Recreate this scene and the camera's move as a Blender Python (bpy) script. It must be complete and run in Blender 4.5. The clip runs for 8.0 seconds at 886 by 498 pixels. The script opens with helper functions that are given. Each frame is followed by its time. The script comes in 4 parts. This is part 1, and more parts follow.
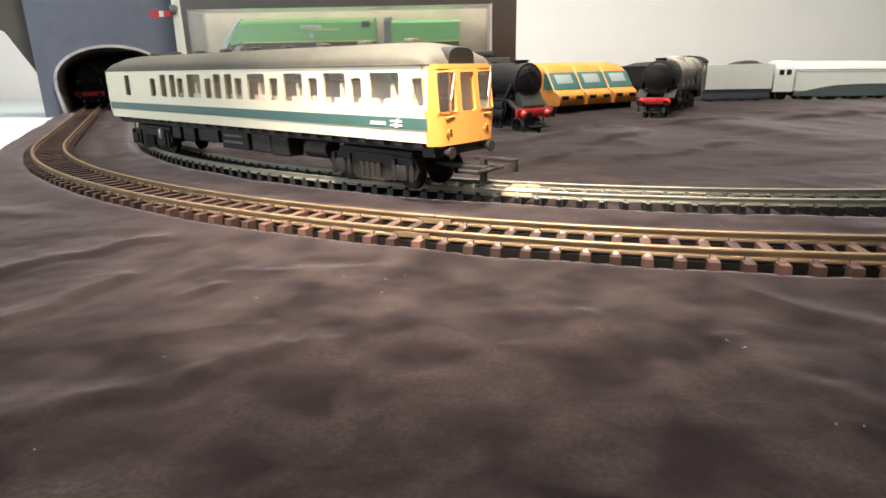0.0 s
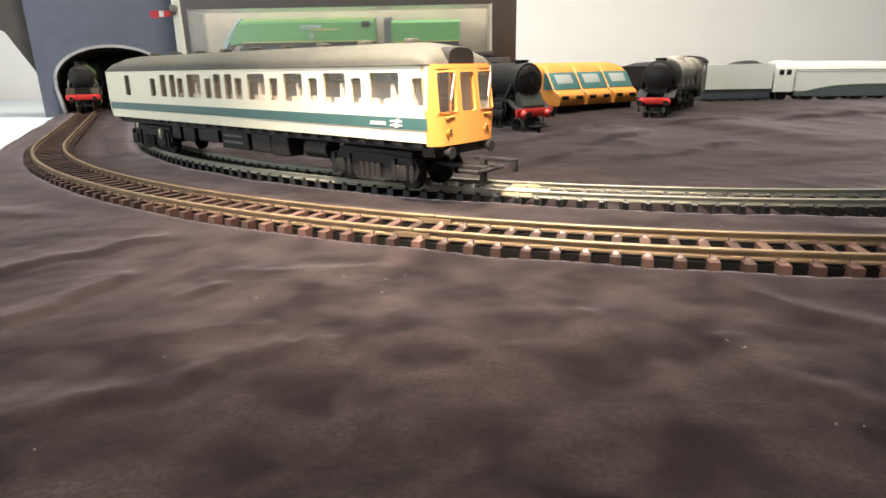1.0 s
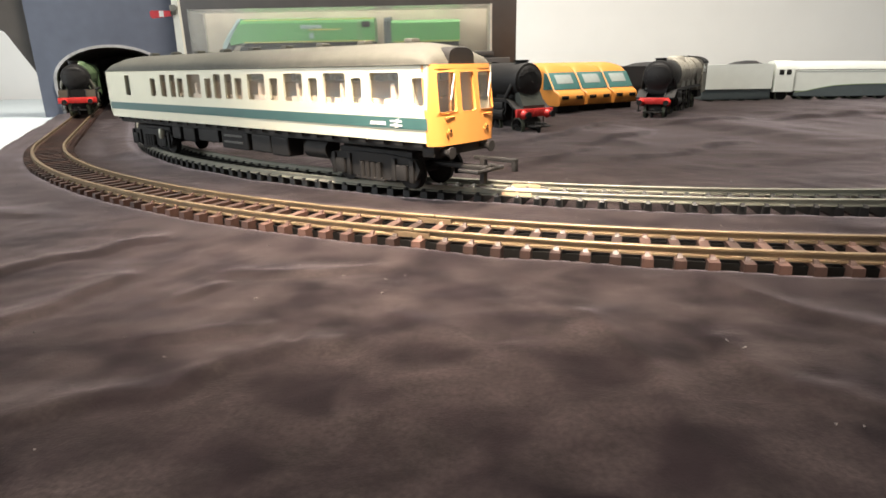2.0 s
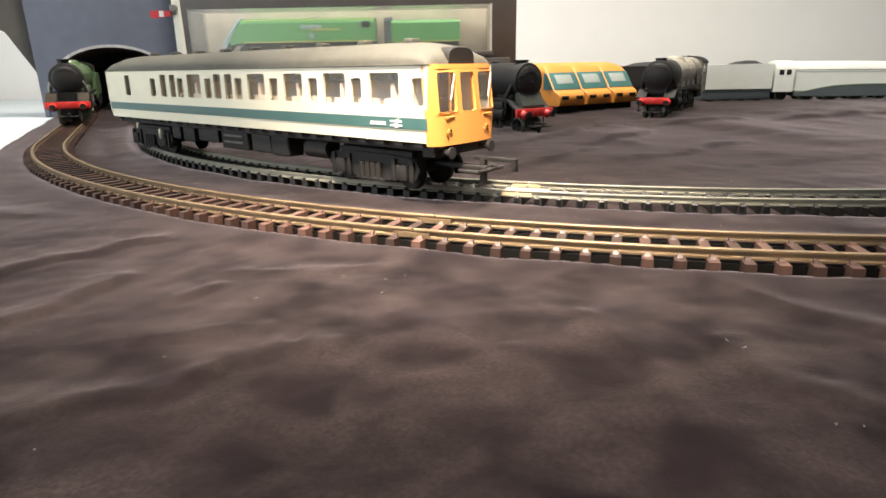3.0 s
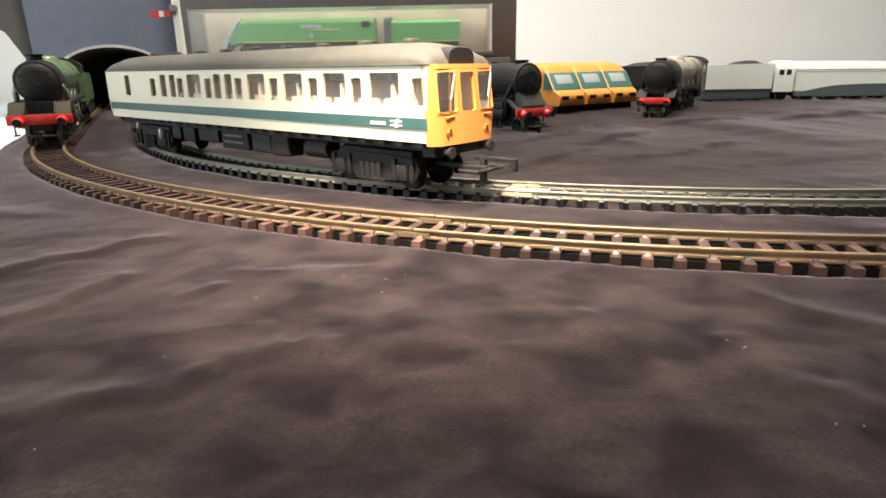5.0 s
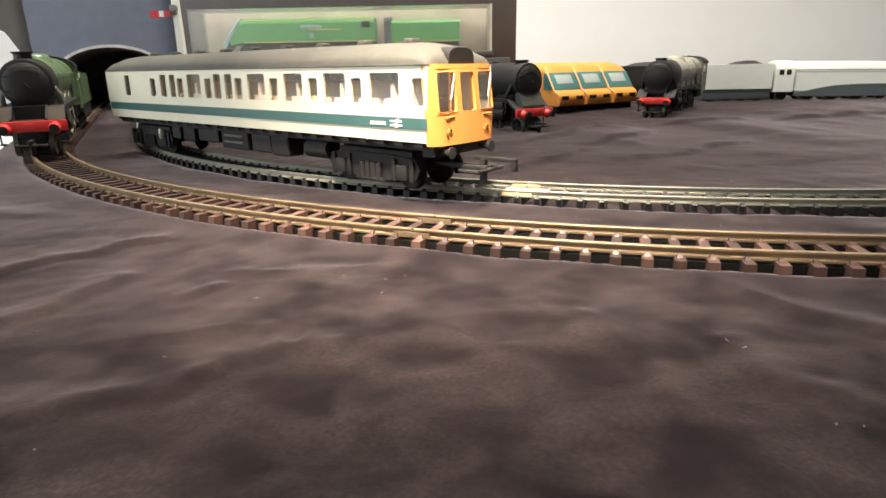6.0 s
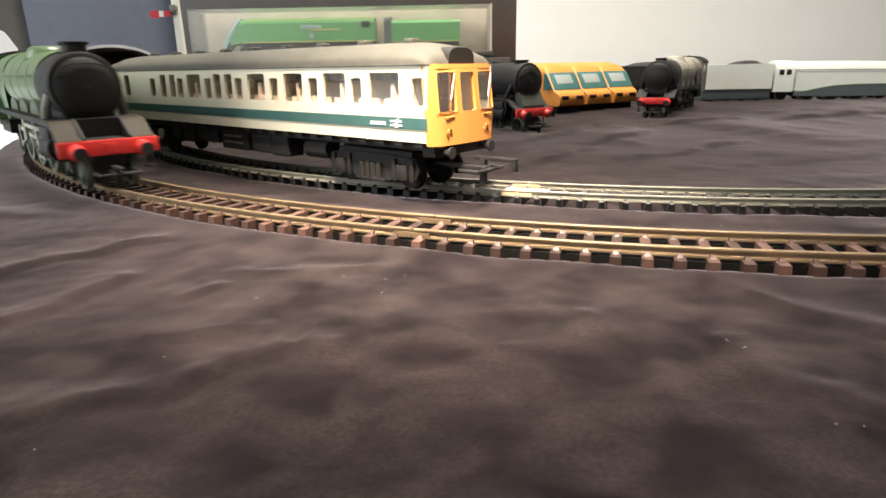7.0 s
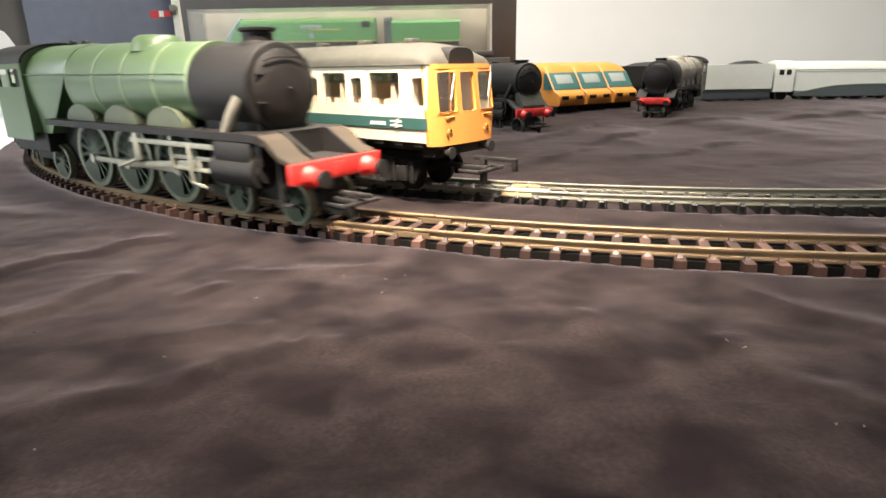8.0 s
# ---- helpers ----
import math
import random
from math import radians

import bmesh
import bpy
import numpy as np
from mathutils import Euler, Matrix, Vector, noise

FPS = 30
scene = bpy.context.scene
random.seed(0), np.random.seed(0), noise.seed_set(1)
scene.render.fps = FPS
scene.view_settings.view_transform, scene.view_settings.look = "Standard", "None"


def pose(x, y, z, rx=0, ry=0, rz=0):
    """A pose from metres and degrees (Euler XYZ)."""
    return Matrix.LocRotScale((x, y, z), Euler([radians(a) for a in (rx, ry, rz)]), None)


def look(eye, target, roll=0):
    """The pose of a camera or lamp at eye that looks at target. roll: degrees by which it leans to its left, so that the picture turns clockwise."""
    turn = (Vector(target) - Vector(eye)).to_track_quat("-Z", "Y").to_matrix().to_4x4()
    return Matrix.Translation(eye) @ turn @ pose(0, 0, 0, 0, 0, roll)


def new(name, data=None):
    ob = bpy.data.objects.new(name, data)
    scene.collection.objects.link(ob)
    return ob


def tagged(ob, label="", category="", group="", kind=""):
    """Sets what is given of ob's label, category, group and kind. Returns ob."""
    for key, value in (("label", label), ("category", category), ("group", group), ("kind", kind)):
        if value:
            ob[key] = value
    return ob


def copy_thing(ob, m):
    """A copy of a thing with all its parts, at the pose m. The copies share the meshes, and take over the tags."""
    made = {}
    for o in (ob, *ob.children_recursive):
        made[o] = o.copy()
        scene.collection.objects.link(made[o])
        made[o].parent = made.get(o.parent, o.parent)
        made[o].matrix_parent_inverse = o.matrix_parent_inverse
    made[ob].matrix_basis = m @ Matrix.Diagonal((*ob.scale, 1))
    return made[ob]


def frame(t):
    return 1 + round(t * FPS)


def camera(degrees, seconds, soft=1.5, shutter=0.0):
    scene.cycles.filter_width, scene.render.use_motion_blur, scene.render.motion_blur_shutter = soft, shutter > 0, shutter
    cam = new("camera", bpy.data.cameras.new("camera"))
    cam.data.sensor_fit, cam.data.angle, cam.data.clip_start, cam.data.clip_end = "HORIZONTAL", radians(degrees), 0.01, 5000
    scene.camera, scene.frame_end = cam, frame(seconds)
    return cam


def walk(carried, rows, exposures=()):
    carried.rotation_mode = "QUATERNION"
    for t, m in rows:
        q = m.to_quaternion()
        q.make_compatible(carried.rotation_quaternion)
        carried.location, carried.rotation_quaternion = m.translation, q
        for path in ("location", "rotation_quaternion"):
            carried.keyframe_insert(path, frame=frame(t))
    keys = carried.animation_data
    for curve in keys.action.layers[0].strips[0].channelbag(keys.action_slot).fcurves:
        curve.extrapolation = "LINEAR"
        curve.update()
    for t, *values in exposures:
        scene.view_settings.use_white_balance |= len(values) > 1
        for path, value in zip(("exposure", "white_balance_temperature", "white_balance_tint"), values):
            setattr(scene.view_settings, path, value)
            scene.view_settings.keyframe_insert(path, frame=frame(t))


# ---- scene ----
cam = camera(72.94, 8.0, soft=1.6, shutter=0.8)
EYE = (0.0, 0.0, 0.0490)
VIEW = look(EYE, (0.0, math.cos(radians(17.037)), 0.0490 - math.sin(radians(17.037))), -1.103)
walk(cam, [(0.0, VIEW), (8.0, VIEW)], [(0.0, 0.3, 6500, 10), (8.0, 0.3, 6500, 10)])

# ---------------------------------------------------------------- light
world = bpy.data.worlds.new("world")
scene.world = world
world.use_nodes = True
world.node_tree.nodes["Background"].inputs["Color"].default_value = (0.75, 0.85, 1.0, 1)
world.node_tree.nodes["Background"].inputs["Strength"].default_value = 0.42


def area_lamp(name, eye, target, w, h, power, colour, spread=math.pi):
    data = bpy.data.lights.new(name, "AREA")
    data.spread = spread
    data.shape, data.size, data.size_y, data.energy, data.color = "RECTANGLE", w, h, power, colour
    ob = new(name, data)
    ob.matrix_world = look(eye, target)
    return ob


area_lamp("ceiling_lamp", (0.06, 0.50, 1.08), (0.06, 0.52, 0.0), 0.35, 0.35, 14.6, (1.0, 0.90, 0.78), radians(140))
# Unseen narrow lamp, added to brighten the middle of the track.
area_lamp("middle_pool_light", (-0.03, 0.0, 0.45), (-0.005, 0.190, 0.0), 0.06, 0.06, 0.50, (1.0, 0.83, 0.67), radians(31))
area_lamp("window_light", (-1.37, -0.15, 0.52), (0.1, 0.30, 0.0), 1.0, 0.78, 12.0, (0.94, 0.98, 1.0))


# ---------------------------------------------------------------- materials
def mat(name, col, rough=0.5, metal=0.0, var=0.14, scale=260.0, bump=0.0, bscale=None, sheen=0.0, coat=0.0, rand=0.0, spec=0.5):
    m = bpy.data.materials.new(name)
    m.use_nodes = True
    nt = m.node_tree
    b = nt.nodes["Principled BSDF"]
    b.inputs["Metallic"].default_value = metal
    b.inputs["Sheen Weight"].default_value = sheen
    b.inputs["Coat Weight"].default_value = coat
    b.inputs["Specular IOR Level"].default_value = spec
    tc = nt.nodes.new("ShaderNodeTexCoord")
    n1, n2 = nt.nodes.new("ShaderNodeTexNoise"), nt.nodes.new("ShaderNodeTexNoise")
    for n, s, d in ((n1, scale, 6), (n2, scale * 0.13, 3)):
        n.inputs["Scale"].default_value, n.inputs["Detail"].default_value = s, d
        nt.links.new(tc.outputs["Object"], n.inputs["Vector"])
    add = nt.nodes.new("ShaderNodeMath")
    add.operation = "ADD"
    nt.links.new(n1.outputs["Fac"], add.inputs[0])
    nt.links.new(n2.outputs["Fac"], add.inputs[1])
    rng = nt.nodes.new("ShaderNodeMapRange")
    rng.inputs["From Min"].default_value, rng.inputs["From Max"].default_value = 0.6, 1.4
    rng.inputs["To Min"].default_value, rng.inputs["To Max"].default_value = 1 - var, 1 + var
    nt.links.new(add.outputs[0], rng.inputs["Value"])
    value = rng.outputs["Result"]
    if rand:
        info = nt.nodes.new("ShaderNodeObjectInfo")
        r2 = nt.nodes.new("ShaderNodeMapRange")
        r2.inputs["To Min"].default_value, r2.inputs["To Max"].default_value = 1 - rand, 1 + rand
        nt.links.new(info.outputs["Random"], r2.inputs["Value"])
        mul = nt.nodes.new("ShaderNodeMath")
        mul.operation = "MULTIPLY"
        nt.links.new(value, mul.inputs[0])
        nt.links.new(r2.outputs["Result"], mul.inputs[1])
        value = mul.outputs[0]
    sc = nt.nodes.new("ShaderNodeVectorMath")
    sc.operation = "SCALE"
    sc.inputs[0].default_value = col
    nt.links.new(value, sc.inputs["Scale"])
    nt.links.new(sc.outputs["Vector"], b.inputs["Base Color"])
    rr = nt.nodes.new("ShaderNodeMapRange")
    rr.inputs["To Min"].default_value, rr.inputs["To Max"].default_value = max(0.02, rough - 0.10), min(1.0, rough + 0.10)
    nt.links.new(n1.outputs["Fac"], rr.inputs["Value"])
    nt.links.new(rr.outputs["Result"], b.inputs["Roughness"])
    if bump:
        n3 = nt.nodes.new("ShaderNodeTexNoise")
        n3.inputs["Scale"].default_value, n3.inputs["Detail"].default_value = bscale or scale * 4, 4
        nt.links.new(tc.outputs["Object"], n3.inputs["Vector"])
        bp = nt.nodes.new("ShaderNodeBump")
        bp.inputs["Strength"].default_value, bp.inputs["Distance"].default_value = bump, 0.0004
        nt.links.new(n3.outputs["Fac"], bp.inputs["Height"])
        nt.links.new(bp.outputs["Normal"], b.inputs["Normal"])
    return m


def glass_mat(name, tint, gloss, least):
    m = bpy.data.materials.new(name)
    m.use_nodes = True
    nt = m.node_tree
    nt.nodes.clear()
    out, mix = nt.nodes.new("ShaderNodeOutputMaterial"), nt.nodes.new("ShaderNodeMixShader")
    tr, gl, fr = nt.nodes.new("ShaderNodeBsdfTransparent"), nt.nodes.new("ShaderNodeBsdfGlossy"), nt.nodes.new("ShaderNodeLayerWeight")
    tr.inputs["Color"].default_value = tint
    gl.inputs["Roughness"].default_value = gloss
    power, fade = nt.nodes.new("ShaderNodeMath"), nt.nodes.new("ShaderNodeMapRange")
    power.operation = "POWER"
    power.inputs[1].default_value = 5.0
    fade.inputs["To Min"].default_value, fade.inputs["To Max"].default_value = least, 0.8
    nt.links.new(fr.outputs["Facing"], power.inputs[0])
    nt.links.new(power.outputs[0], fade.inputs["Value"])
    nt.links.new(fade.outputs["Result"], mix.inputs[0])
    nt.links.new(tr.outputs[0], mix.inputs[1])
    nt.links.new(gl.outputs[0], mix.inputs[2])
    nt.links.new(mix.outputs[0], out.inputs["Surface"])
    return m


CLOTH = mat("brown_black_brushed_cloth", (0.0088, 0.0058, 0.0066), 0.95, var=0.60, scale=120, bump=0.2, bscale=2400, sheen=0.85, spec=0.1)


def dust(m):
    """Pale fluff and dust in soft streaks over the cloth."""
    nt = m.node_tree
    b = nt.nodes["Principled BSDF"]
    b.inputs["Sheen Roughness"].default_value = 0.23
    b.inputs["Sheen Tint"].default_value = (1.0, 0.82, 0.81, 1)
    old = b.inputs["Base Color"].links[0].from_socket
    tc = nt.nodes.new("ShaderNodeTexCoord")
    mp = nt.nodes.new("ShaderNodeMapping")
    mp.inputs["Rotation"].default_value = (0, 0, 0.4)
    mp.inputs["Scale"].default_value = (62, 78, 60)
    n1, n2 = nt.nodes.new("ShaderNodeTexNoise"), nt.nodes.new("ShaderNodeTexNoise")
    n1.inputs["Scale"].default_value, n1.inputs["Detail"].default_value = 1.0, 7
    n1.inputs["Distortion"].default_value = 0.35
    n2.inputs["Scale"].default_value, n2.inputs["Detail"].default_value = 1100, 3
    nt.links.new(tc.outputs["Object"], mp.inputs["Vector"])
    nt.links.new(mp.outputs["Vector"], n1.inputs["Vector"])
    nt.links.new(tc.outputs["Object"], n2.inputs["Vector"])
    r1 = nt.nodes.new("ShaderNodeMapRange")
    r1.inputs["From Min"].default_value, r1.inputs["From Max"].default_value = 0.38, 0.80
    nt.links.new(n1.outputs["Fac"], r1.inputs["Value"])
    mul = nt.nodes.new("ShaderNodeMath")
    mul.operation = "MULTIPLY"
    nt.links.new(r1.outputs["Result"], mul.inputs[0])
    nt.links.new(n2.outputs["Fac"], mul.inputs[1])
    mix = nt.nodes.new("ShaderNodeMixRGB")
    mix.inputs["Color2"].default_value = (0.066, 0.051, 0.048, 1)
    nt.links.new(mul.outputs[0], mix.inputs["Fac"])
    nt.links.new(old, mix.inputs["Color1"])
    nt.links.new(mix.outputs["Color"], b.inputs["Base Color"])


dust(CLOTH)
LINT = mat("pale_lint", (0.17, 0.15, 0.14), 0.9)
TABLE = mat("white_table_laminate", (0.60, 0.67, 0.70), 0.5, var=0.03, scale=40)
WALL = mat("white_wall_paint", (0.86, 0.85, 0.825), 0.85, var=0.03, scale=14, bump=0.2, bscale=300)
CEIL = mat("white_ceiling_paint", (0.8, 0.8, 0.78), 0.9, var=0.03, scale=14)
FLOOR = mat("brown_carpet", (0.22, 0.17, 0.13), 0.95, var=0.2, scale=60, bump=0.6)
NAVY = mat("navy_card", (0.100, 0.116, 0.160), 0.6, var=0.16, scale=60, bump=0.1)
BLACKCARD = mat("black_card", (0.064, 0.058, 0.054), 0.6, var=0.2, scale=60)
STONE = mat("grey_stone_edge", (0.36, 0.36, 0.37), 0.8, var=0.45, scale=420, bump=0.6)
TUNNEL = mat("dull_tunnel_lining", (0.46, 0.41, 0.37), 0.9, var=0.3, scale=120, bump=0.5)
CREAM = mat("cream_white_plastic", (0.73, 0.70, 0.545), 0.42, var=0.05, scale=90)
TEAL = mat("dark_teal_stripe", (0.045, 0.120, 0.112), 0.4, var=0.15, scale=120)
YELLOW = mat("warning_yellow_plastic", (0.74, 0.305, 0.072), 0.42, var=0.06, scale=120)
AMBER = mat("amber_yellow_plastic", (0.71, 0.285, 0.055), 0.45, var=0.08, scale=120)
ROOFGREY = mat("grey_roof_plastic", (0.096, 0.094, 0.078), 0.75, var=0.24, scale=170, bump=0.3, spec=0.3)
BLACKPL = mat("black_plastic", (0.016, 0.015, 0.0145), 0.7, var=0.3, scale=200, bump=0.1, spec=0.3)
DARKGREY = mat("dark_grey_plastic", (0.013, 0.012, 0.0115), 0.75, var=0.3, scale=200, spec=0.3)
GREYPL = mat("worn_grey_plastic", (0.075, 0.072, 0.068), 0.6, var=0.25, scale=200)
SEATMAT = mat("tan_seat_plastic", (0.84, 0.67, 0.52), 0.6, var=0.1)
INNER = mat("cream_interior", (0.86, 0.79, 0.68), 0.7, var=0.08)
WHITEPL = mat("white_plastic", (0.80, 0.80, 0.76), 0.45, var=0.06)
GLASS = glass_mat("clear_glazing", (0.94, 0.93, 0.90, 1), 0.12, 0.16)
CASEGLASS = glass_mat("clear_case_plastic", (0.95, 0.95, 0.92, 1), 0.40, 0.16)
BRASSRAIL = mat("brass_rail", (0.215, 0.155, 0.092), 0.42, metal=0.5, var=0.22, scale=160)
STEELRAIL = mat("nickel_silver_rail", (0.25, 0.245, 0.20), 0.48, metal=0.4, var=0.15, scale=160)
COPPER = mat("copper_track_clip", (0.90, 0.64, 0.40), 0.42, metal=0.35, var=0.15)
SLEEPBROWN = mat("brown_sleeper_plastic", (0.055, 0.029, 0.022), 0.5, var=0.4, scale=500, rand=0.6)
SLEEPBLACK = mat("black_sleeper_plastic", (0.020, 0.019, 0.018), 0.5, var=0.25, scale=500, rand=0.25)
# Near-black stands for the shade in the sleeper gaps.
WEB = mat("shade_black_webbing", (0.006, 0.0055, 0.005), 0.85, var=0.3, scale=200, spec=0.15)
GREEN = mat("apple_green_paint", (0.104, 0.168, 0.080), 0.36, var=0.14, scale=130, coat=0.15)
WHEELGREEN = mat("dull_green_wheel", (0.020, 0.036, 0.016), 0.5, var=0.2)
LINING = mat("pale_lining", (0.26, 0.34, 0.20), 0.5)
SMOKE = mat("sooty_black_paint", (0.0115, 0.0105, 0.0100), 0.62, var=0.45, scale=130, bump=0.25, spec=0.4)
REDPAINT = mat("vermilion_paint", (0.62, 0.035, 0.030), 0.42, var=0.10)
SILVER = mat("bright_steel", (0.40, 0.39, 0.31), 0.36, metal=0.35, var=0.12)
TYRE = mat("dull_steel_tyre", (0.17, 0.185, 0.135), 0.4, metal=0.5, var=0.2)
BRASS = mat("polished_brass", (0.75, 0.52, 0.22), 0.25, metal=0.9, var=0.1)
BRIGHTGREEN = mat("malachite_green_paint", (0.120, 0.40, 0.130), 0.4, var=0.10)
YLINE = mat("yellow_lining", (0.75, 0.62, 0.18), 0.5)
PALEBLUE = mat("pale_blue_front_paint", (0.36, 0.50, 0.52), 0.5)
SILVERGREY = mat("silver_grey_paint", (0.68, 0.71, 0.66), 0.42, var=0.06, scale=90)
SLATE = mat("slate_grey_paint", (0.085, 0.105, 0.110), 0.5, var=0.12)
COAL = mat("coal_load", (0.025, 0.024, 0.024), 0.6, var=0.4, scale=700, bump=0.9)
TEALGLASS = mat("teal_windscreen_surround", (0.06, 0.16, 0.15), 0.3, var=0.1)
PALEGLASS = mat("pale_grey_windscreen", (0.34, 0.38, 0.36), 0.22, var=0.08)
CARDBEIGE = mat("grey_beige_card", (0.60, 0.53, 0.44), 0.8, var=0.28, scale=45)
OLIVEGREY = mat("weathered_green_grey_paint", (0.21, 0.20, 0.165), 0.5, var=0.25, scale=150)
SIGNALRED = mat("signal_arm_red", (0.62, 0.04, 0.05), 0.4)
COVERGREY = mat("dull_grey_green_cover_paint", (0.055, 0.060, 0.050), 0.6, var=0.25, scale=160)
WEATHERED = mat("chalky_weathered_boiler_paint", (0.36, 0.34, 0.285), 0.6, var=0.35, scale=110)
TANPAINT = mat("dark_tan_paint", (0.043, 0.034, 0.024), 0.6, var=0.3, scale=160, spec=0.2)
SIGNALWHITE = mat("signal_post_cream", (0.88, 0.87, 0.77), 0.5, var=0.05)


# ---------------------------------------------------------------- shapes, in millimetres
def box(bm, x0, x1, y0, y1, z0, z1, bev=0.25):
    m = Matrix.Translation(((x0 + x1) / 2, (y0 + y1) / 2, (z0 + z1) / 2)) @ Matrix.Diagonal((x1 - x0, y1 - y0, z1 - z0, 1))
    vs = bmesh.ops.create_cube(bm, size=1, matrix=m)["verts"]
    if bev:
        bmesh.ops.bevel(bm, geom=list({e for v in vs for e in v.link_edges}), offset=bev, segments=2, affect="EDGES", profile=0.5)
    return bm


def cyl(bm, p, axis, r, length, seg=24, r2=None):
    turn = {"x": pose(0, 0, 0, 0, 90, 0), "y": pose(0, 0, 0, -90, 0, 0), "z": Matrix.Identity(4)}[axis]
    bmesh.ops.create_cone(bm, cap_ends=True, segments=seg, radius1=r, radius2=r if r2 is None else r2, depth=length, matrix=Matrix.Translation(p) @ turn)
    return bm


def loft(bm, rings, caps=True):
    rows = [[bm.verts.new(p) for p in ring] for ring in rings]
    n = len(rows[0])
    for a, b in zip(rows, rows[1:]):
        for i in range(n):
            bm.faces.new((a[i], a[(i + 1) % n], b[(i + 1) % n], b[i]))
    if caps:
        bm.faces.new(rows[0][::-1])
        bm.faces.new(rows[-1])
    return bm


def lathe(bm, profile, seg=32, y0=0.0, z0=0.0):
    return loft(bm, [[(x, y0 + max(r, 0.01) * math.cos(2 * math.pi * k / seg), z0 + max(r, 0.01) * math.sin(2 * math.pi * k / seg)) for k in range(seg)] for x, r in profile])


def turned(bm, profile, x0=0.0, y0=0.0, seg=24):
    """A turned shape on an upright axis; the profile gives height and radius."""
    return loft(bm, [[(x0 + max(r, 0.01) * math.cos(2 * math.pi * k / seg), y0 + max(r, 0.01) * math.sin(2 * math.pi * k / seg), z) for k in range(seg)] for z, r in profile])


def tube(bm, pts, r, seg=8):
    pts = [Vector(p) for p in pts]
    rings = []
    for i, p in enumerate(pts):
        d = (pts[min(i + 1, len(pts) - 1)] - pts[max(i - 1, 0)]).normalized()
        side = d.cross(Vector((0.123, 0.456, 0.881))).normalized()
        up = d.cross(side)
        rings.append([p + r * (math.cos(2 * math.pi * k / seg) * side + math.sin(2 * math.pi * k / seg) * up) for k in range(seg)])
    return loft(bm, rings)


def prism(bm, poly, axis, a, b):
    """Extrudes a closed outline. axis y: outline in x, z; axis x: in y, z; axis z: in x, y."""
    def at(p, w):
        return {"y": (p[0], w, p[1]), "x": (w, p[0], p[1]), "z": (p[0], p[1], w)}[axis]
    return loft(bm, [[at(p, a) for p in poly], [at(p, b) for p in poly]])


def arc(cx, cy, r, a0, a1, n, ry=None):
    ry = r if ry is None else ry
    return [(cx + r * math.cos(radians(a0 + (a1 - a0) * i / n)), cy + ry * math.sin(radians(a0 + (a1 - a0) * i / n))) for i in range(n + 1)]


def panel(bm, u0, u1, v0, v1, wins, thick, place, ring=1.2, rad=0.9, step=12.0):
    """A sheet with rounded openings through it; place(u, v, w) puts it in space, w is the depth."""
    us, vs = {u0, u1}, {v0, v1}
    for a, b, c, d in wins:
        us |= {a - ring, b + ring}
        vs |= {c - ring, d + ring}
    us, vs = sorted(us), sorted(vs)
    fine = []
    for a, b in zip(us, us[1:]):
        k = max(1, int((b - a) / step))
        fine += [a + (b - a) * i / k for i in range(k)]
    us = fine + [us[-1]]
    cache = {}

    def vert(u, v, w):
        key = (round(u, 3), round(v, 3), w)
        if key not in cache:
            cache[key] = bm.verts.new(place(u, v, w))
        return cache[key]
    for w in (0.0, thick):
        for a, b in zip(us, us[1:]):
            for c, d in zip(vs, vs[1:]):
                mu, mv = (a + b) / 2, (c + d) / 2
                if not any(p - ring < mu < q + ring and r - ring < mv < s + ring for p, q, r, s in wins):
                    bm.faces.new([vert(*k, w) for k in ((a, c), (b, c), (b, d), (a, d))])
    for a, b, c, d in wins:
        rr = min(rad, (b - a) / 2.2)
        corners = [(b - rr, d - rr, 0), (a + rr, d - rr, 90), (a + rr, c + rr, 180), (b - rr, c + rr, 270)]
        outer = [(b + ring, d + ring), (a - ring, d + ring), (a - ring, c - ring), (b + ring, c - ring)]
        arcs = [arc(x, y, rr, s, s + 90, 4) for x, y, s in corners]
        for w in (0.0, thick):
            for i in range(4):
                o = vert(*outer[i], w)
                pts = [vert(*p, w) for p in arcs[i]]
                for p, q in zip(pts, pts[1:]):
                    bm.faces.new((o, q, p))
                nxt = [vert(*p, w) for p in arcs[(i + 1) % 4]]
                bm.faces.new((o, vert(*outer[(i + 1) % 4], w), nxt[0], pts[-1]))
        loop = [p for a4 in arcs for p in a4]
        for i in range(len(loop)):
            p, q = loop[i], loop[(i + 1) % len(loop)]
            bm.faces.new((vert(*p, 0.0), vert(*q, 0.0), vert(*q, thick), vert(*p, thick)))
    rim = [(u, v0) for u in us] + [(u1, v) for v in vs[1:]] + [(u, v1) for u in us[-2::-1]] + [(u0, v) for v in vs[-2:0:-1]]
    for i in range(len(rim)):
        p, q = rim[i], rim[(i + 1) % len(rim)]
        bm.faces.new((vert(*p, 0.0), vert(*q, 0.0), vert(*q, thick), vert(*p, thick)))
    return bm


def mesh_of(name, bm, material, smooth=35.0, mm=True):
    if mm:
        bm.transform(Matrix.Scale(0.001, 4))
    bmesh.ops.recalc_face_normals(bm, faces=bm.faces)
    me = bpy.data.meshes.new(name)
    if smooth:
        for e in bm.edges:
            e.smooth = len(e.link_faces) == 2 and e.calc_face_angle(0.0) < radians(smooth)
        for f in bm.faces:
            f.smooth = True
    bm.to_mesh(me)
    bm.free()
    me.materials.append(material)
    return me


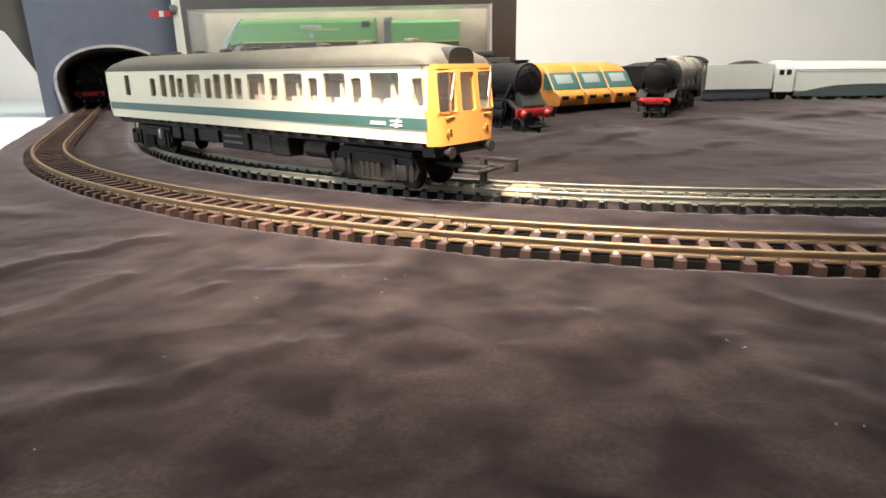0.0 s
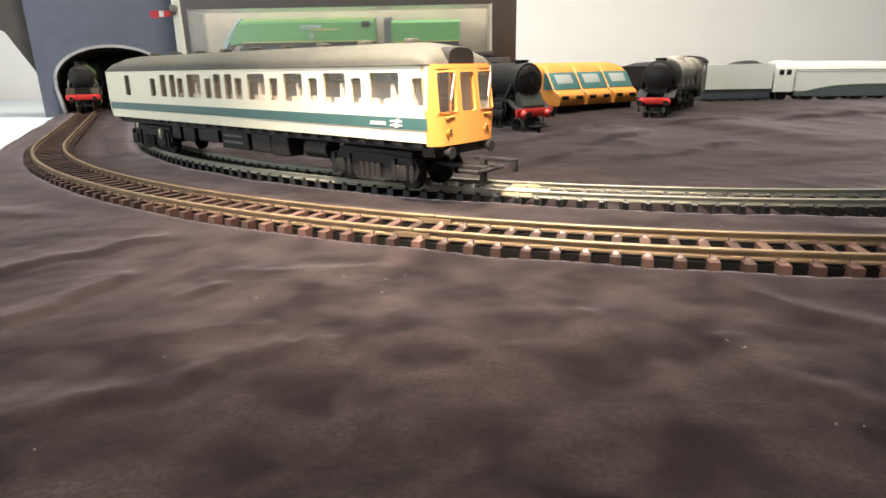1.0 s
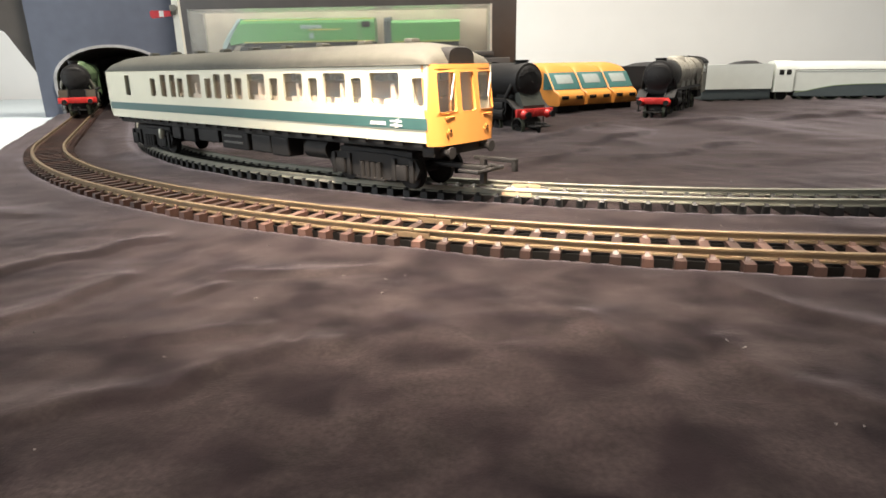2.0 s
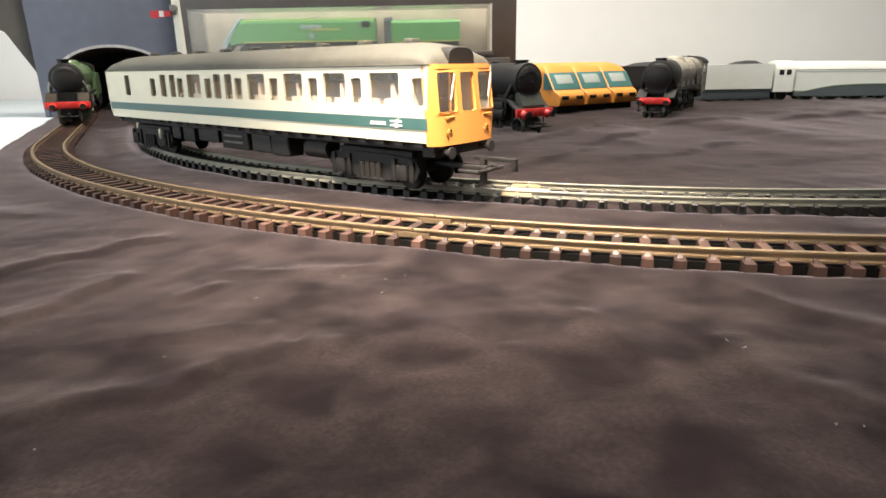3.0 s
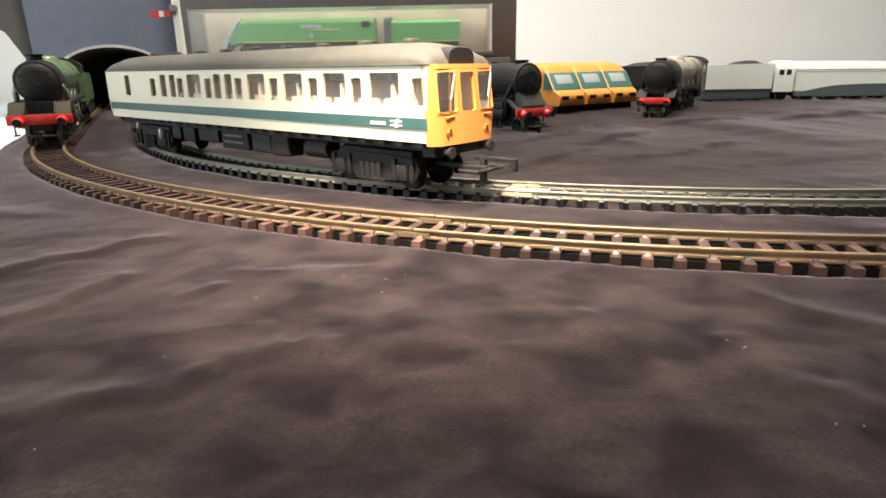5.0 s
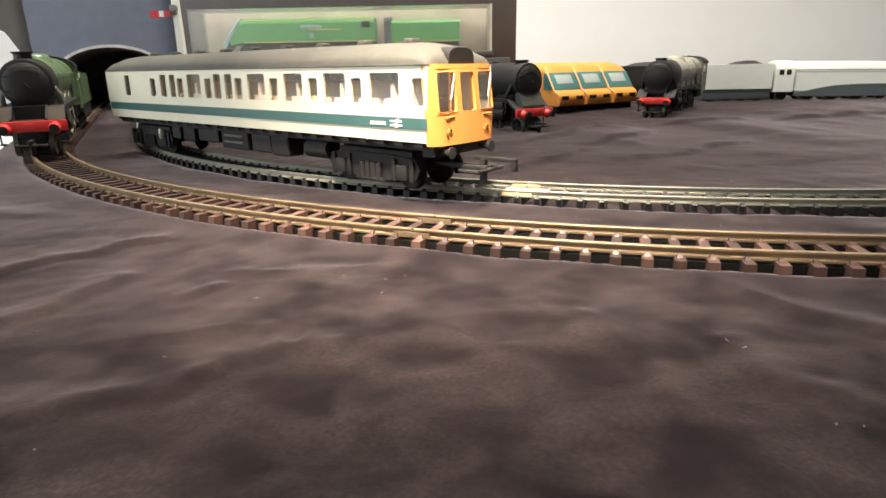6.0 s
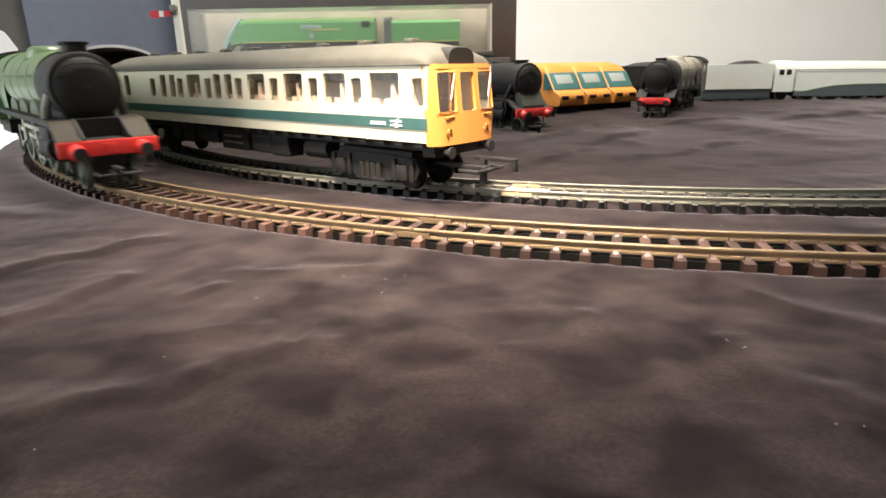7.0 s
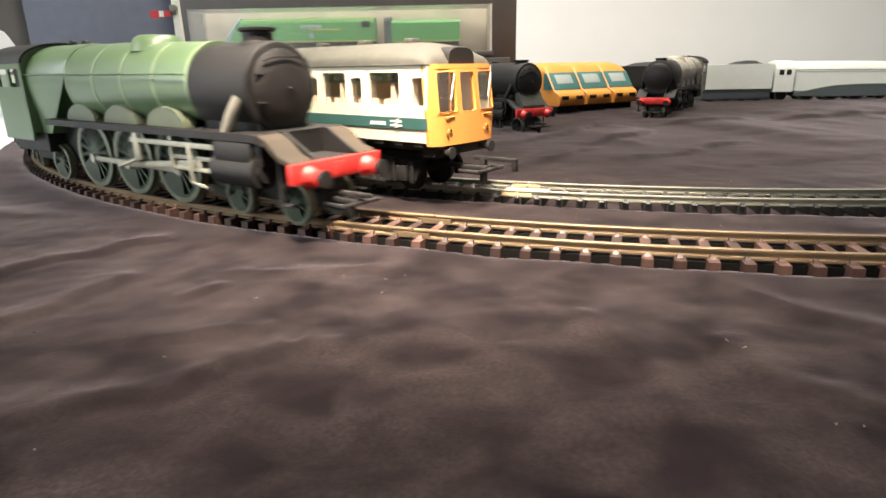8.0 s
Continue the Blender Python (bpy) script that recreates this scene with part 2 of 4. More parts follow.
def part(name, bm, material, parent=None, label="", at=None, smooth=35.0):
    ob = new(name, mesh_of(name, bm, material, smooth))
    if parent:
        ob.parent = parent
    if at is not None:
        ob.matrix_basis = at
    return tagged(ob, label)


def again(ob, parent, at):
    """The same part once more, on the same mesh."""
    o = new(ob.name.split(".")[0], ob.data)
    o.parent, o.matrix_basis = parent, at
    if "label" in ob:
        o["label"] = ob["label"]
    return o


def thing(name, at, label, category, group="", kind=""):
    e = new(name)
    e.empty_display_size = 0.01
    e.matrix_basis = at
    return tagged(e, label, category, group, kind)


def B():
    return bmesh.new()


def mm(x=0, y=0, z=0, rx=0, ry=0, rz=0):
    return pose(x / 1000, y / 1000, z / 1000, rx, ry, rz)


# ---------------------------------------------------------------- the line of the tracks
CX, CY, R_OUT, R_IN, TH0 = 0.1830, 0.6338, 0.4988, 0.4379, radians(206.034)
OUTW = Vector((math.cos(TH0), math.sin(TH0)))
BACK = Vector((math.sin(TH0), -math.cos(TH0)))
P0 = Vector((CX, CY)) + R_OUT * OUTW
RAIL_Z = 0.005


def on_line(s, lat=0.0):
    """A point beside the outer track's centre line, s along it (0 where the bend ends), and the way it runs."""
    if s >= 0:
        a = TH0 + s / R_OUT
        n = Vector((math.cos(a), math.sin(a)))
        return Vector((CX, CY)) + (R_OUT + lat) * n, Vector((-n.y, n.x))
    return P0 + lat * OUTW - s * BACK, -BACK


def stand(s, half):
    a, _ = on_line(s - half)
    b, _ = on_line(s + half)
    d, m = b - a, (a + b) / 2
    return pose(m.x, m.y, RAIL_Z, 0, 0, math.degrees(math.atan2(d.y, d.x)))


def lat_of(x, y):
    return (Vector((x, y)) - P0).dot(OUTW)


# ---------------------------------------------------------------- room, table and cloth
def structure(name, x0, x1, y0, y1, z0, z1, material, label, category, bev=0.0):
    bm = B()
    box(bm, x0, x1, y0, y1, z0, z1, bev)
    ob = new(name, mesh_of(name, bm, material, smooth=0, mm=False))
    return tagged(ob, label, category, kind="structure")


structure("floor", -1.5, 2.2, -1.8, 1.45, -0.85, -0.75, FLOOR, "brown carpeted floor below the table", "floor")
structure("ceiling", -1.5, 2.2, -1.8, 1.45, 1.65, 1.75, CEIL, "plain white painted ceiling", "ceiling")
structure("wall_north", -1.5, 2.2, 1.35, 1.45, -0.75, 1.65, WALL, "plain white painted wall behind the layout", "wall")
structure("wall_east", 2.1, 2.2, -1.7, 1.35, -0.75, 1.65, WALL, "plain white painted wall", "wall")
structure("wall_south", -1.5, 2.2, -1.8, -1.7, -0.75, 1.65, WALL, "plain white painted wall", "wall")


def window_wall():
    bm = B()
    panel(bm, -1.7, 1.35, -0.75, 1.65, [(-0.70, 0.40, 0.12, 1.12)], 0.10, lambda u, v, w: (-1.4 - w, u, v), ring=0.05, rad=0.004, step=0.5)
    ob = new("wall_west", mesh_of("wall_west", bm, WALL, smooth=0, mm=False))
    tagged(ob, "white painted wall with a window opening", "wall", kind="structure")


window_wall()


def table():
    t = thing("table", pose(0.4, 0.45, -0.75), "large white laminate table under the cloth", "table")
    bm = B()
    box(bm, -1500, 1150, -800, 860, 712, 746.5, 3)
    part("tabletop", bm, TABLE, t)
    leg = None
    for x, y in ((-1420, -730), (1080, -730), (-1420, 790), (1080, 790)):
        if leg is None:
            bm = B()
            box(bm, -25, 25, -25, 25, 0, 712, 2)
            leg = part("leg", bm, TABLE, t, at=mm(x, y))
        else:
            again(leg, t, mm(x, y))


table()


def smooth_step(a, b, v):
    k = min(1.0, max(0.0, (v - a) / (b - a)))
    return k * k * (3 - 2 * k)


def fold(x, y, ax, ay, bx, by, width, height):
    """A soft crease along a line: steep on one side, gentle on the other."""
    dx, dy = bx - ax, by - ay
    ln = math.hypot(dx, dy)
    u = ((x - ax) * dx + (y - ay) * dy) / (ln * ln)
    d = ((x - ax) * dy - (y - ay) * dx) / ln + 0.006 * noise.noise((x * 22, y * 22, 3.1)) + 0.0022 * noise.noise((x * 90, y * 90, 6.3))
    k = smooth_step(-0.25, 0.1, u) * (1 - smooth_step(0.9, 1.25, u))
    w = width * (0.30 if d > 0 else 1.15)
    return height * k * math.exp(-(d / w) ** 2)


# each fold: its crest from point to point, its width and its height
CRESTS = [([(-0.1150, 0.1380), (-0.1085, 0.1540), (-0.0966, 0.1624), (-0.0932, 0.1742), (-0.0854, 0.1761)], 0.0060, 0.0036),
          ([(-0.0980, 0.1060), (-0.0855, 0.1250), (-0.0777, 0.1423)], 0.0060, 0.0034),
          ([(-0.0820, 0.0700), (-0.0654, 0.0768), (-0.0549, 0.0825), (-0.0437, 0.0846), (-0.0339, 0.0951), (-0.0276, 0.0987), (-0.0199, 0.0968)], 0.0052, 0.0040),
          ([(-0.0569, 0.1030), (-0.0447, 0.1072), (-0.0354, 0.1050)], 0.0040, 0.0024),
          ([(-0.0537, 0.1409), (-0.0335, 0.1414), (-0.0167, 0.1452)], 0.0040, 0.0030),
          ([(-0.0584, 0.1253), (-0.0513, 0.1339)], 0.0040, 0.0026),
          ([(0.0470, 0.1297), (0.0566, 0.1318), (0.0627, 0.1217), (0.0698, 0.1137), (0.0850, 0.1020)], 0.0050, 0.0036),
          ([(-0.0112, 0.1136), (0.0013, 0.0977), (0.0077, 0.0892)], 0.0050, 0.0018),
          ([(0.0256, 0.1118), (0.0315, 0.0902), (0.0339, 0.0735), (0.0345, 0.0560)], 0.0050, 0.0030),
          ([(0.0094, 0.0974), (0.0149, 0.0818), (0.0166, 0.0688)], 0.0045, 0.0022),
          ([(0.0481, 0.1003), (0.0544, 0.0837), (0.0644, 0.0768)], 0.0050, 0.0026),
          ([(0.0930, 0.3830), (0.1250, 0.4180), (0.1620, 0.4600)], 0.0140, 0.0036), ([(0.0900, 0.3130), (0.1400, 0.3440), (0.1950, 0.3870)], 0.0130, 0.0036),
          ([(0.2000, 0.5050), (0.4200, 0.5650)], 0.0200, 0.0036), ([(0.0300, 0.2870), (0.0640, 0.3230), (0.0960, 0.3700)], 0.0100, 0.0030),
          ([(0.0550, 0.3950), (0.1300, 0.4880)], 0.0130, 0.0034), ([(0.1800, 0.3000), (0.4000, 0.3800)], 0.0170, 0.0032),
          ([(-0.2300, 0.2300), (-0.1500, 0.2150)], 0.0080, 0.0030), ([(0.1300, 0.1700), (0.2100, 0.1300)], 0.0090, 0.0034)]
FOLDS = [(*a, *b, width, height) for line, width, height in CRESTS for a, b in zip(line, line[1:])]


def cloth_z(x, y):
    z = 0.0020 * noise.noise((x * 12, y * 13, 0.4)) + 0.0009 * noise.noise((x * 30 - y * 9, y * 34, 1.7)) + 0.0008 * (0.5 - abs(noise.noise((x * 34 + y * 20, y * 30 - x * 18, 4.2)))) - 0.0014
    z += (1 - 0.7 * smooth_step(0.25, 0.40, y)) * (0.0006 * noise.noise((x * 66, y * 70, 5.0)) + 0.0005 * (0.35 - abs(noise.noise((x * 74 + y * 45, y * 80 - x * 40, 9.2)))) + 0.00035 * noise.noise((x * 210, y * 230, 2.2)) + 0.0003 * (0.35 - abs(noise.noise((x * 160 - y * 90, y * 170 + x * 60, 7.7)))))
    z += 0.0058 * smooth_step(0.26, 0.40, y) * (noise.noise((x * 15, y * 9, 6.6)) + 0.3 * noise.noise((x * 36, y * 18, 3.9)))
    z += 0.72 * max(fold(x, y, *f) for f in FOLDS)
    r = math.hypot(x - CX, y - CY)
    if y > CY - 0.2 and x < 0:
        r_lat = lat_of(x, y) if (Vector((x, y)) - P0).dot(BACK) > 0 else r - R_OUT
    else:
        r_lat = r - R_OUT
    gap = min(abs(r_lat), abs(r_lat - (R_IN - R_OUT)))
    near = 1 - smooth_step(0.014, 0.036, gap)
    stands = smooth_step(0.60, 0.66, y)
    z = z * (1 - 0.6 * stands) + 0.0006 * (1 - near)
    under = 1 - smooth_step(0.0095, 0.0135, gap)
    z *= 0.42 + 0.34 * smooth_step(0.25, 0.40, y)
    z = z if z > 0 else -0.0022 * math.tanh(-z / 0.0022)
    return (1 - near) * z + near * (0.0007 - 0.0019 * under + 0.0006 * noise.noise((x * 40, y * 40, 8.0)))


def cloth():
    ys = [-0.25 + 0.03 * i for i in range(9)]
    y = 0.02
    while y < 1.02:
        ys.append(y)
        y += 0.0011 + 0.0065 * max(0.0, y - 0.04)
    xs = [0.0]
    while xs[-1] < 1.2:
        xs.append(xs[-1] + 0.0013 + 0.0075 * max(0.0, xs[-1] - 0.06))
    xs = [-v for v in xs[:0:-1] if v < 0.75] + xs
    verts, faces, cut = [], [], []
    for yy in ys:
        for xx in xs:
            l = lat_of(xx, yy)
            edge = 0.034 + 0.0025 * noise.noise((yy * 14, 2.0, 0.0))
            p = Vector((xx, yy)) - max(0.0, l - edge) * OUTW
            cut.append(l > edge)
            verts.append((p.x, p.y, cloth_z(p.x, p.y) * (1 - 0.9 * smooth_step(edge - 0.012, edge, l)) - 0.0006 * (l > edge)))
    n = len(xs)
    for j in range(len(ys) - 1):
        for i in range(n - 1):
            q = (j * n + i, j * n + i + 1, (j + 1) * n + i + 1, (j + 1) * n + i)
            if not all(cut[k] for k in q):
                faces.append(q)
    me = bpy.data.meshes.new("ground")
    me.from_pydata(verts, [], faces)
    me.polygons.foreach_set("use_smooth", [True] * len(me.polygons))
    me.materials.append(CLOTH)
    ob = new("ground", me)
    tagged(ob, "creased dark brown cloth spread over the table", "cloth", kind="structure")


cloth()


def lint():
    rnd = random.Random(5)
    bm = B()
    for _ in range(150):
        x, y = rnd.uniform(-0.22, 0.22), rnd.uniform(0.06, 0.33)
        if abs(math.hypot(x - CX, y - CY) - R_OUT) < 0.02 or abs(math.hypot(x - CX, y - CY) - R_IN) < 0.02:
            continue
        z, a, ln = cloth_z(x, y) + 0.0002, rnd.uniform(0, 6.3), rnd.uniform(0.0001, 0.0007)
        tube(bm, [(x, y, z), (x + ln * math.cos(a), y + ln * math.sin(a), z + 0.0002), (x + 1.5 * ln * math.cos(a + 0.7), y + 1.5 * ln * math.sin(a + 0.7), z)], 0.00010, 5)
    tagged(new("lint", mesh_of("lint", bm, LINT, mm=False)), "pale specks of lint lying on the cloth", "lint", kind="stuff")


lint()


# ---------------------------------------------------------------- tunnel portal in its navy board
ARCH_C, ARCH_W, ARCH_BACK = -0.0350, 0.0640, 0.40


def board_at(back):
    p = P0 + back * BACK
    return Matrix(((BACK.x, OUTW.x, 0, p.x), (BACK.y, OUTW.y, 0, p.y), (0, 0, 1, 0), (0, 0, 0, 1)))


def arch_outline(grow, n=24):
    c, w = ARCH_C * 1000, ARCH_W * 1000 + grow
    pts = [(c - w * 0.93, -4.0), (c - w, 30.0)] + [(c - w * math.cos(math.pi * i / n), 36.0 + (42.0 + grow) * math.sin(math.pi * i / n) ** 0.9) for i in range(1, n)] + [(c + w, 30.0), (c + w * 0.93, -4.0)]
    return pts


def tunnel():
    t = thing("tunnel_portal", board_at(ARCH_BACK), "navy card board with a stone-edged arched tunnel mouth", "tunnel")
    inner, outer = arch_outline(0), arch_outline(3.2)
    bm = B()
    n = len(inner)
    rows = []
    for x in (-3.5, 1.5):
        rows.append(([bm.verts.new((x, *p)) for p in inner], [bm.verts.new((x, *p)) for p in outer]))
    for (i0, o0), (i1, o1) in [(rows[0], rows[1])]:
        for k in range(n - 1):
            bm.faces.new((i0[k], i0[k + 1], o0[k + 1], o0[k]))
            bm.faces.new((o0[k], o0[k + 1], o1[k + 1], o1[k]))
            bm.faces.new((i0[k], i1[k], i1[k + 1], i0[k + 1]))
    part("arch_edging", bm, STONE, t, "rough pale grey stone edging", smooth=50)
    bm = B()
    mid = arch_outline(2.0)
    frame_pts = []
    for p in mid:
        dy, dz = p[0] - ARCH_C * 1000, p[1] - 36.0
        if p[1] <= 30.0:
            frame_pts.append((48.0 if dy > 0 else -142.0, p[1]))
        else:
            k = min((48.0 - ARCH_C * 1000) / dy if dy > 1 else ((-142.0 - ARCH_C * 1000) / dy if dy < -1 else 1e9), 190.0 / max(dz, 0.01))
            frame_pts.append((ARCH_C * 1000 + dy * k, 36.0 + dz * k))
    for x in (0.0, 3.0):
        a = [bm.verts.new((x, *p)) for p in mid]
        b = [bm.verts.new((x, *p)) for p in frame_pts]
        for k in range(n - 1):
            bm.faces.new((a[k], a[k + 1], b[k + 1], b[k]))
    part("board", bm, NAVY, t, "navy blue card", smooth=0)
    bm = B()
    lining = arch_outline(1.0)
    rows = [[bm.verts.new((x, *p)) for p in lining] for x in (2.0, 120.0, 240.0, 360.0, 480.0, 575.0)]
    for a, b in zip(rows, rows[1:]):
        for k in range(n - 1):
            bm.faces.new((a[k], a[k + 1], b[k + 1], b[k]))
    bm.faces.new(rows[-1])
    part("tunnel_lining", bm, TUNNEL, t, "dull brown inside of the tunnel")


tunnel()


def side_flap():
    t = thing("black_card_flap", board_at(ARCH_BACK + 0.012), "black card flap with a slanting lower edge behind the board", "card")
    bm = B()
    prism(bm, [(44, 2), (48, 47), (73, 96), (80, 99), (150, 104), (150, 260), (-142, 260), (-142, 232), (40, 232), (40, 2)], "x", 0, 3)
    part("card", bm, BLACKCARD, t, smooth=0)


side_flap()


# ---------------------------------------------------------------- tracks
def rail_mesh(bm, lat, s0, s1):
    prof = [(-0.62, 5.0), (0.62, 5.0), (0.76, 4.88), (0.76, 4.45), (0.36, 4.2), (0.36, 3.3), (1.25, 2.98), (1.25, 2.6), (-1.25, 2.6), (-1.25, 2.98), (-0.36, 3.3), (-0.36, 4.2), (-0.76, 4.45), (-0.76, 4.88)]
    n = max(2, int(abs(s1 - s0) / 0.006))
    rings = []
    for i in range(n + 1):
        p, d = on_line(s0 + (s1 - s0) * i / n, lat)
        o = Vector((d.y, -d.x))
        rings.append([(1000 * (p.x + o.x * u / 1000), 1000 * (p.y + o.y * u / 1000), z) for u, z in prof])
    return loft(bm, rings)


def sleeper_mesh(name, half, wide, high, material):
    bm = B()
    vs = bmesh.ops.create_cube(bm, size=1, matrix=Matrix.Translation((0, 0, high / 2 - 0.4)) @ Matrix.Diagonal((wide, 2 * half, high + 0.8, 1)))["verts"]
    for v in vs:
        if v.co.z > high / 2:
            v.co.x *= 0.90
            v.co.y *= 0.985
    for y in (-10.0, -6.6, 6.6, 10.0):
        cs = bmesh.ops.create_cube(bm, size=1, matrix=Matrix.Translation((0, y, high + 0.35)) @ Matrix.Diagonal((1.7, 1.7, 0.9, 1)))["verts"]
        for v in cs:
            if v.co.z > high + 0.35:
                v.co.x *= 0.6
                v.co.y = v.co.y * 0.6 + 0.4 * math.copysign(8.25, y)
    return mesh_of(name, bm, material, smooth=0)


def track(name, lat, pitch, phase, joint, rail_material, sleeper_material, half, label):
    t = thing(name, Matrix.Identity(4), label, "track", group="railway tracks")
    end = (radians(292) - TH0) * R_OUT
    js = (radians(joint) - TH0) * R_OUT
    for off in (-8.25, 8.25):
        for a, b in ((-0.955, js - 0.0002), (js + 0.0002, end)):
            bm = B()
            rail_mesh(bm, lat + off / 1000, a, b)
            part("rail", bm, rail_material, t, smooth=30)
        bm = B()
        for side in (-1, 1):
            p, d = on_line(js, lat + (off + side * 1.0) / 1000)
            m = mm(1000 * p.x, 1000 * p.y, 0, 0, 0, math.degrees(math.atan2(d.y, d.x)))
            vs = bmesh.ops.create_cube(bm, size=1, matrix=Matrix.Translation((1000 * p.x, 1000 * p.y, 3.55)) @ m.to_3x3().to_4x4() @ Matrix.Diagonal((11, 0.5, 1.1, 1)))
        part("rail_joiner", bm, COPPER if rail_material is STEELRAIL else BRASSRAIL, t, smooth=0)
        if half < 12:
            continue
        # Strip added below the rail; its black colour paints the shade between sleepers.
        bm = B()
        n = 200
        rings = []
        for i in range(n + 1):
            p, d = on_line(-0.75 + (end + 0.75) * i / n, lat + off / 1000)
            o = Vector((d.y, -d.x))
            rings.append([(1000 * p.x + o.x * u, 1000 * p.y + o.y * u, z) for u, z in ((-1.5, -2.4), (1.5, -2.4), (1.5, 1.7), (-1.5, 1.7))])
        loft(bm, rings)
        part("webbing", bm, WEB, t, "added strip under the rail, near-black for the shade between sleepers", smooth=30)
    me = sleeper_mesh("sleeper", half, 3.0, 2.62, sleeper_material)
    rnd = random.Random(len(name))
    k0 = int((206.034 - phase) / pitch) - 1
    ss = []
    for k in range(k0, int((291 - phase) / pitch)):
        s = (radians(phase + pitch * k) - TH0) * R_OUT
        if s > 0:
            ss.append(s)
    step = radians(pitch) * R_OUT
    s = ss[0] - step
    while s > -0.75:
        ss.append(s)
        s -= step
    for s in ss:
        p, d = on_line(s, lat)
        o = new("sleeper", me)
        o.parent = t
        o.matrix_basis = pose(p.x, p.y, 0, 0, 0, math.degrees(math.atan2(d.y, d.x)) + rnd.uniform(-1.2, 1.2))
    return t


track("brass_railed_track", 0.0, 0.8564, 242.9965, 247.83, BRASSRAIL, SLEEPBROWN, 13.3, "curved model track, brass rails on brown sleepers")
track("silver_railed_track", R_IN - R_OUT, 0.9625, 251.589, 249.6, STEELRAIL, SLEEPBLACK, 9.7, "curved model track, silvery rails on black sleepers")


def power_clip():
    p, d = on_line((radians(250.06) - TH0) * R_OUT, R_IN - R_OUT + 0.0065)
    t = thing("track_power_clip", pose(p.x, p.y, 0.0, 0, 0, math.degrees(math.atan2(d.y, d.x))), "small copper power clip lying between the rails", "clip")
    bm = B()
    box(bm, -8.0, 8.0, -1.9, 1.6, 3.6, 5.15, 0.3)
    part("clip_plate", bm, COPPER, t)
    bm = B()
    cyl(bm, (-5.5, 0, 5.3), "z", 0.7, 0.6, 10)
    part("clip_stud", bm, COPPER, t)


power_clip()


# ---------------------------------------------------------------- the railcar
def spoked_disc(bm, r, y, spokes):
    """Hub, spokes, a filled balance weight and the rim, all in one piece."""
    rows = []
    for q, half in ((0.22 * r, 0.040 * r), (0.80 * r, 0.034 * r), (0.90 * r, 0.034 * r)):
        ring = []
        for k in range(spokes):
            for side in (-1, 1):
                a = 2 * math.pi * k / spokes + side * half / q
                ring.append((q * math.sin(a), q * math.cos(a)))
        rows.append(ring)
    n = 2 * spokes
    cells = [(1, i, j) for i in range(n) for j in ((i + 1) % n,)] + [(0, i, i + 1) for i in range(0, n, 2)]
    weight = [(0, i, (i + 1) % n) for i in (n // 2 - 3, n // 2 - 1, n // 2 + 1)]
    shells = []
    for w in (-1.0, 1.0):
        vs = [[bm.verts.new((x, y + w, z)) for x, z in ring] for ring in rows]
        shells.append(vs)
        bm.faces.new(vs[0])
        for lvl, i, j in cells + weight:
            bm.faces.new((vs[lvl][i], vs[lvl][j], vs[lvl + 1][j], vs[lvl + 1][i]))
    for e in [e for e in bm.edges if e.is_boundary]:
        a, b = e.verts
        twin = {}
        for va, vb in zip(shells[0], shells[1]):
            twin.update(zip(va, vb))
        if a in twin and b in twin:
            bm.faces.new((a, b, twin[b], twin[a]))
    bmesh.ops.recalc_face_normals(bm, faces=bm.faces)


def wheelset(parent, x, r, y=8.3, disc=BLACKPL, rim=TYRE, name="wheelset", spokes=0, up=None):
    """An axle that carries two wheels, each with a bright tyre round it."""
    bm = B()
    cyl(bm, (0, 0, 0), "y", 1.0, 2 * y - 1, 10)
    axle = part(name, bm, rim, parent, at=mm(x, 0, r))
    seg = 40
    for s in (-1, 1):
        bm = B()
        if spokes:
            spoked_disc(bm, r, s * y, spokes)
        else:
            cyl(bm, (0, s * y, 0), "y", r * 0.88, 1.8, 24)
            cyl(bm, (0, s * (y + 0.7), 0), "y", r * 0.3, 1.6, 12)
        part("wheel", bm, disc, axle)
        bm = B()
        a, b = r * 0.875, r
        ring = [(a, -1.1), (b, -1.1), (b, 0.7), (r * 1.07, 0.75), (r * 1.07, 1.3), (a, 1.3)]
        loft(bm, [[(q * math.cos(2 * math.pi * k / seg), s * (y - w), q * math.sin(2 * math.pi * k / seg)) for q, w in ring] for k in range(seg + 1)], caps=False)
        part("tyre", bm, rim, axle, "bright worn steel tyre")
    return axle


RAILCAR_WINDOWS = [(223.6, 229.0, 1), (192.8, 198.0, 0), (181.0, 186.4, 1), (171.2, 176.2, 1), (163.2, 168.4, 0), (146.2, 158.2, 1), (136.4, 141.4, 0), (128.0, 133.4, 1), (118.5, 123.7, 1),
                   (110.2, 115.5, 0), (93.0, 105.3, 1), (83.6, 88.8, 0), (67.1, 79.0, 1), (57.7, 62.6, 0), (41.3, 53.4, 1), (32.6, 37.5, 0), (13.6, 27.7, 1), (1.9, 6.8, 0)]


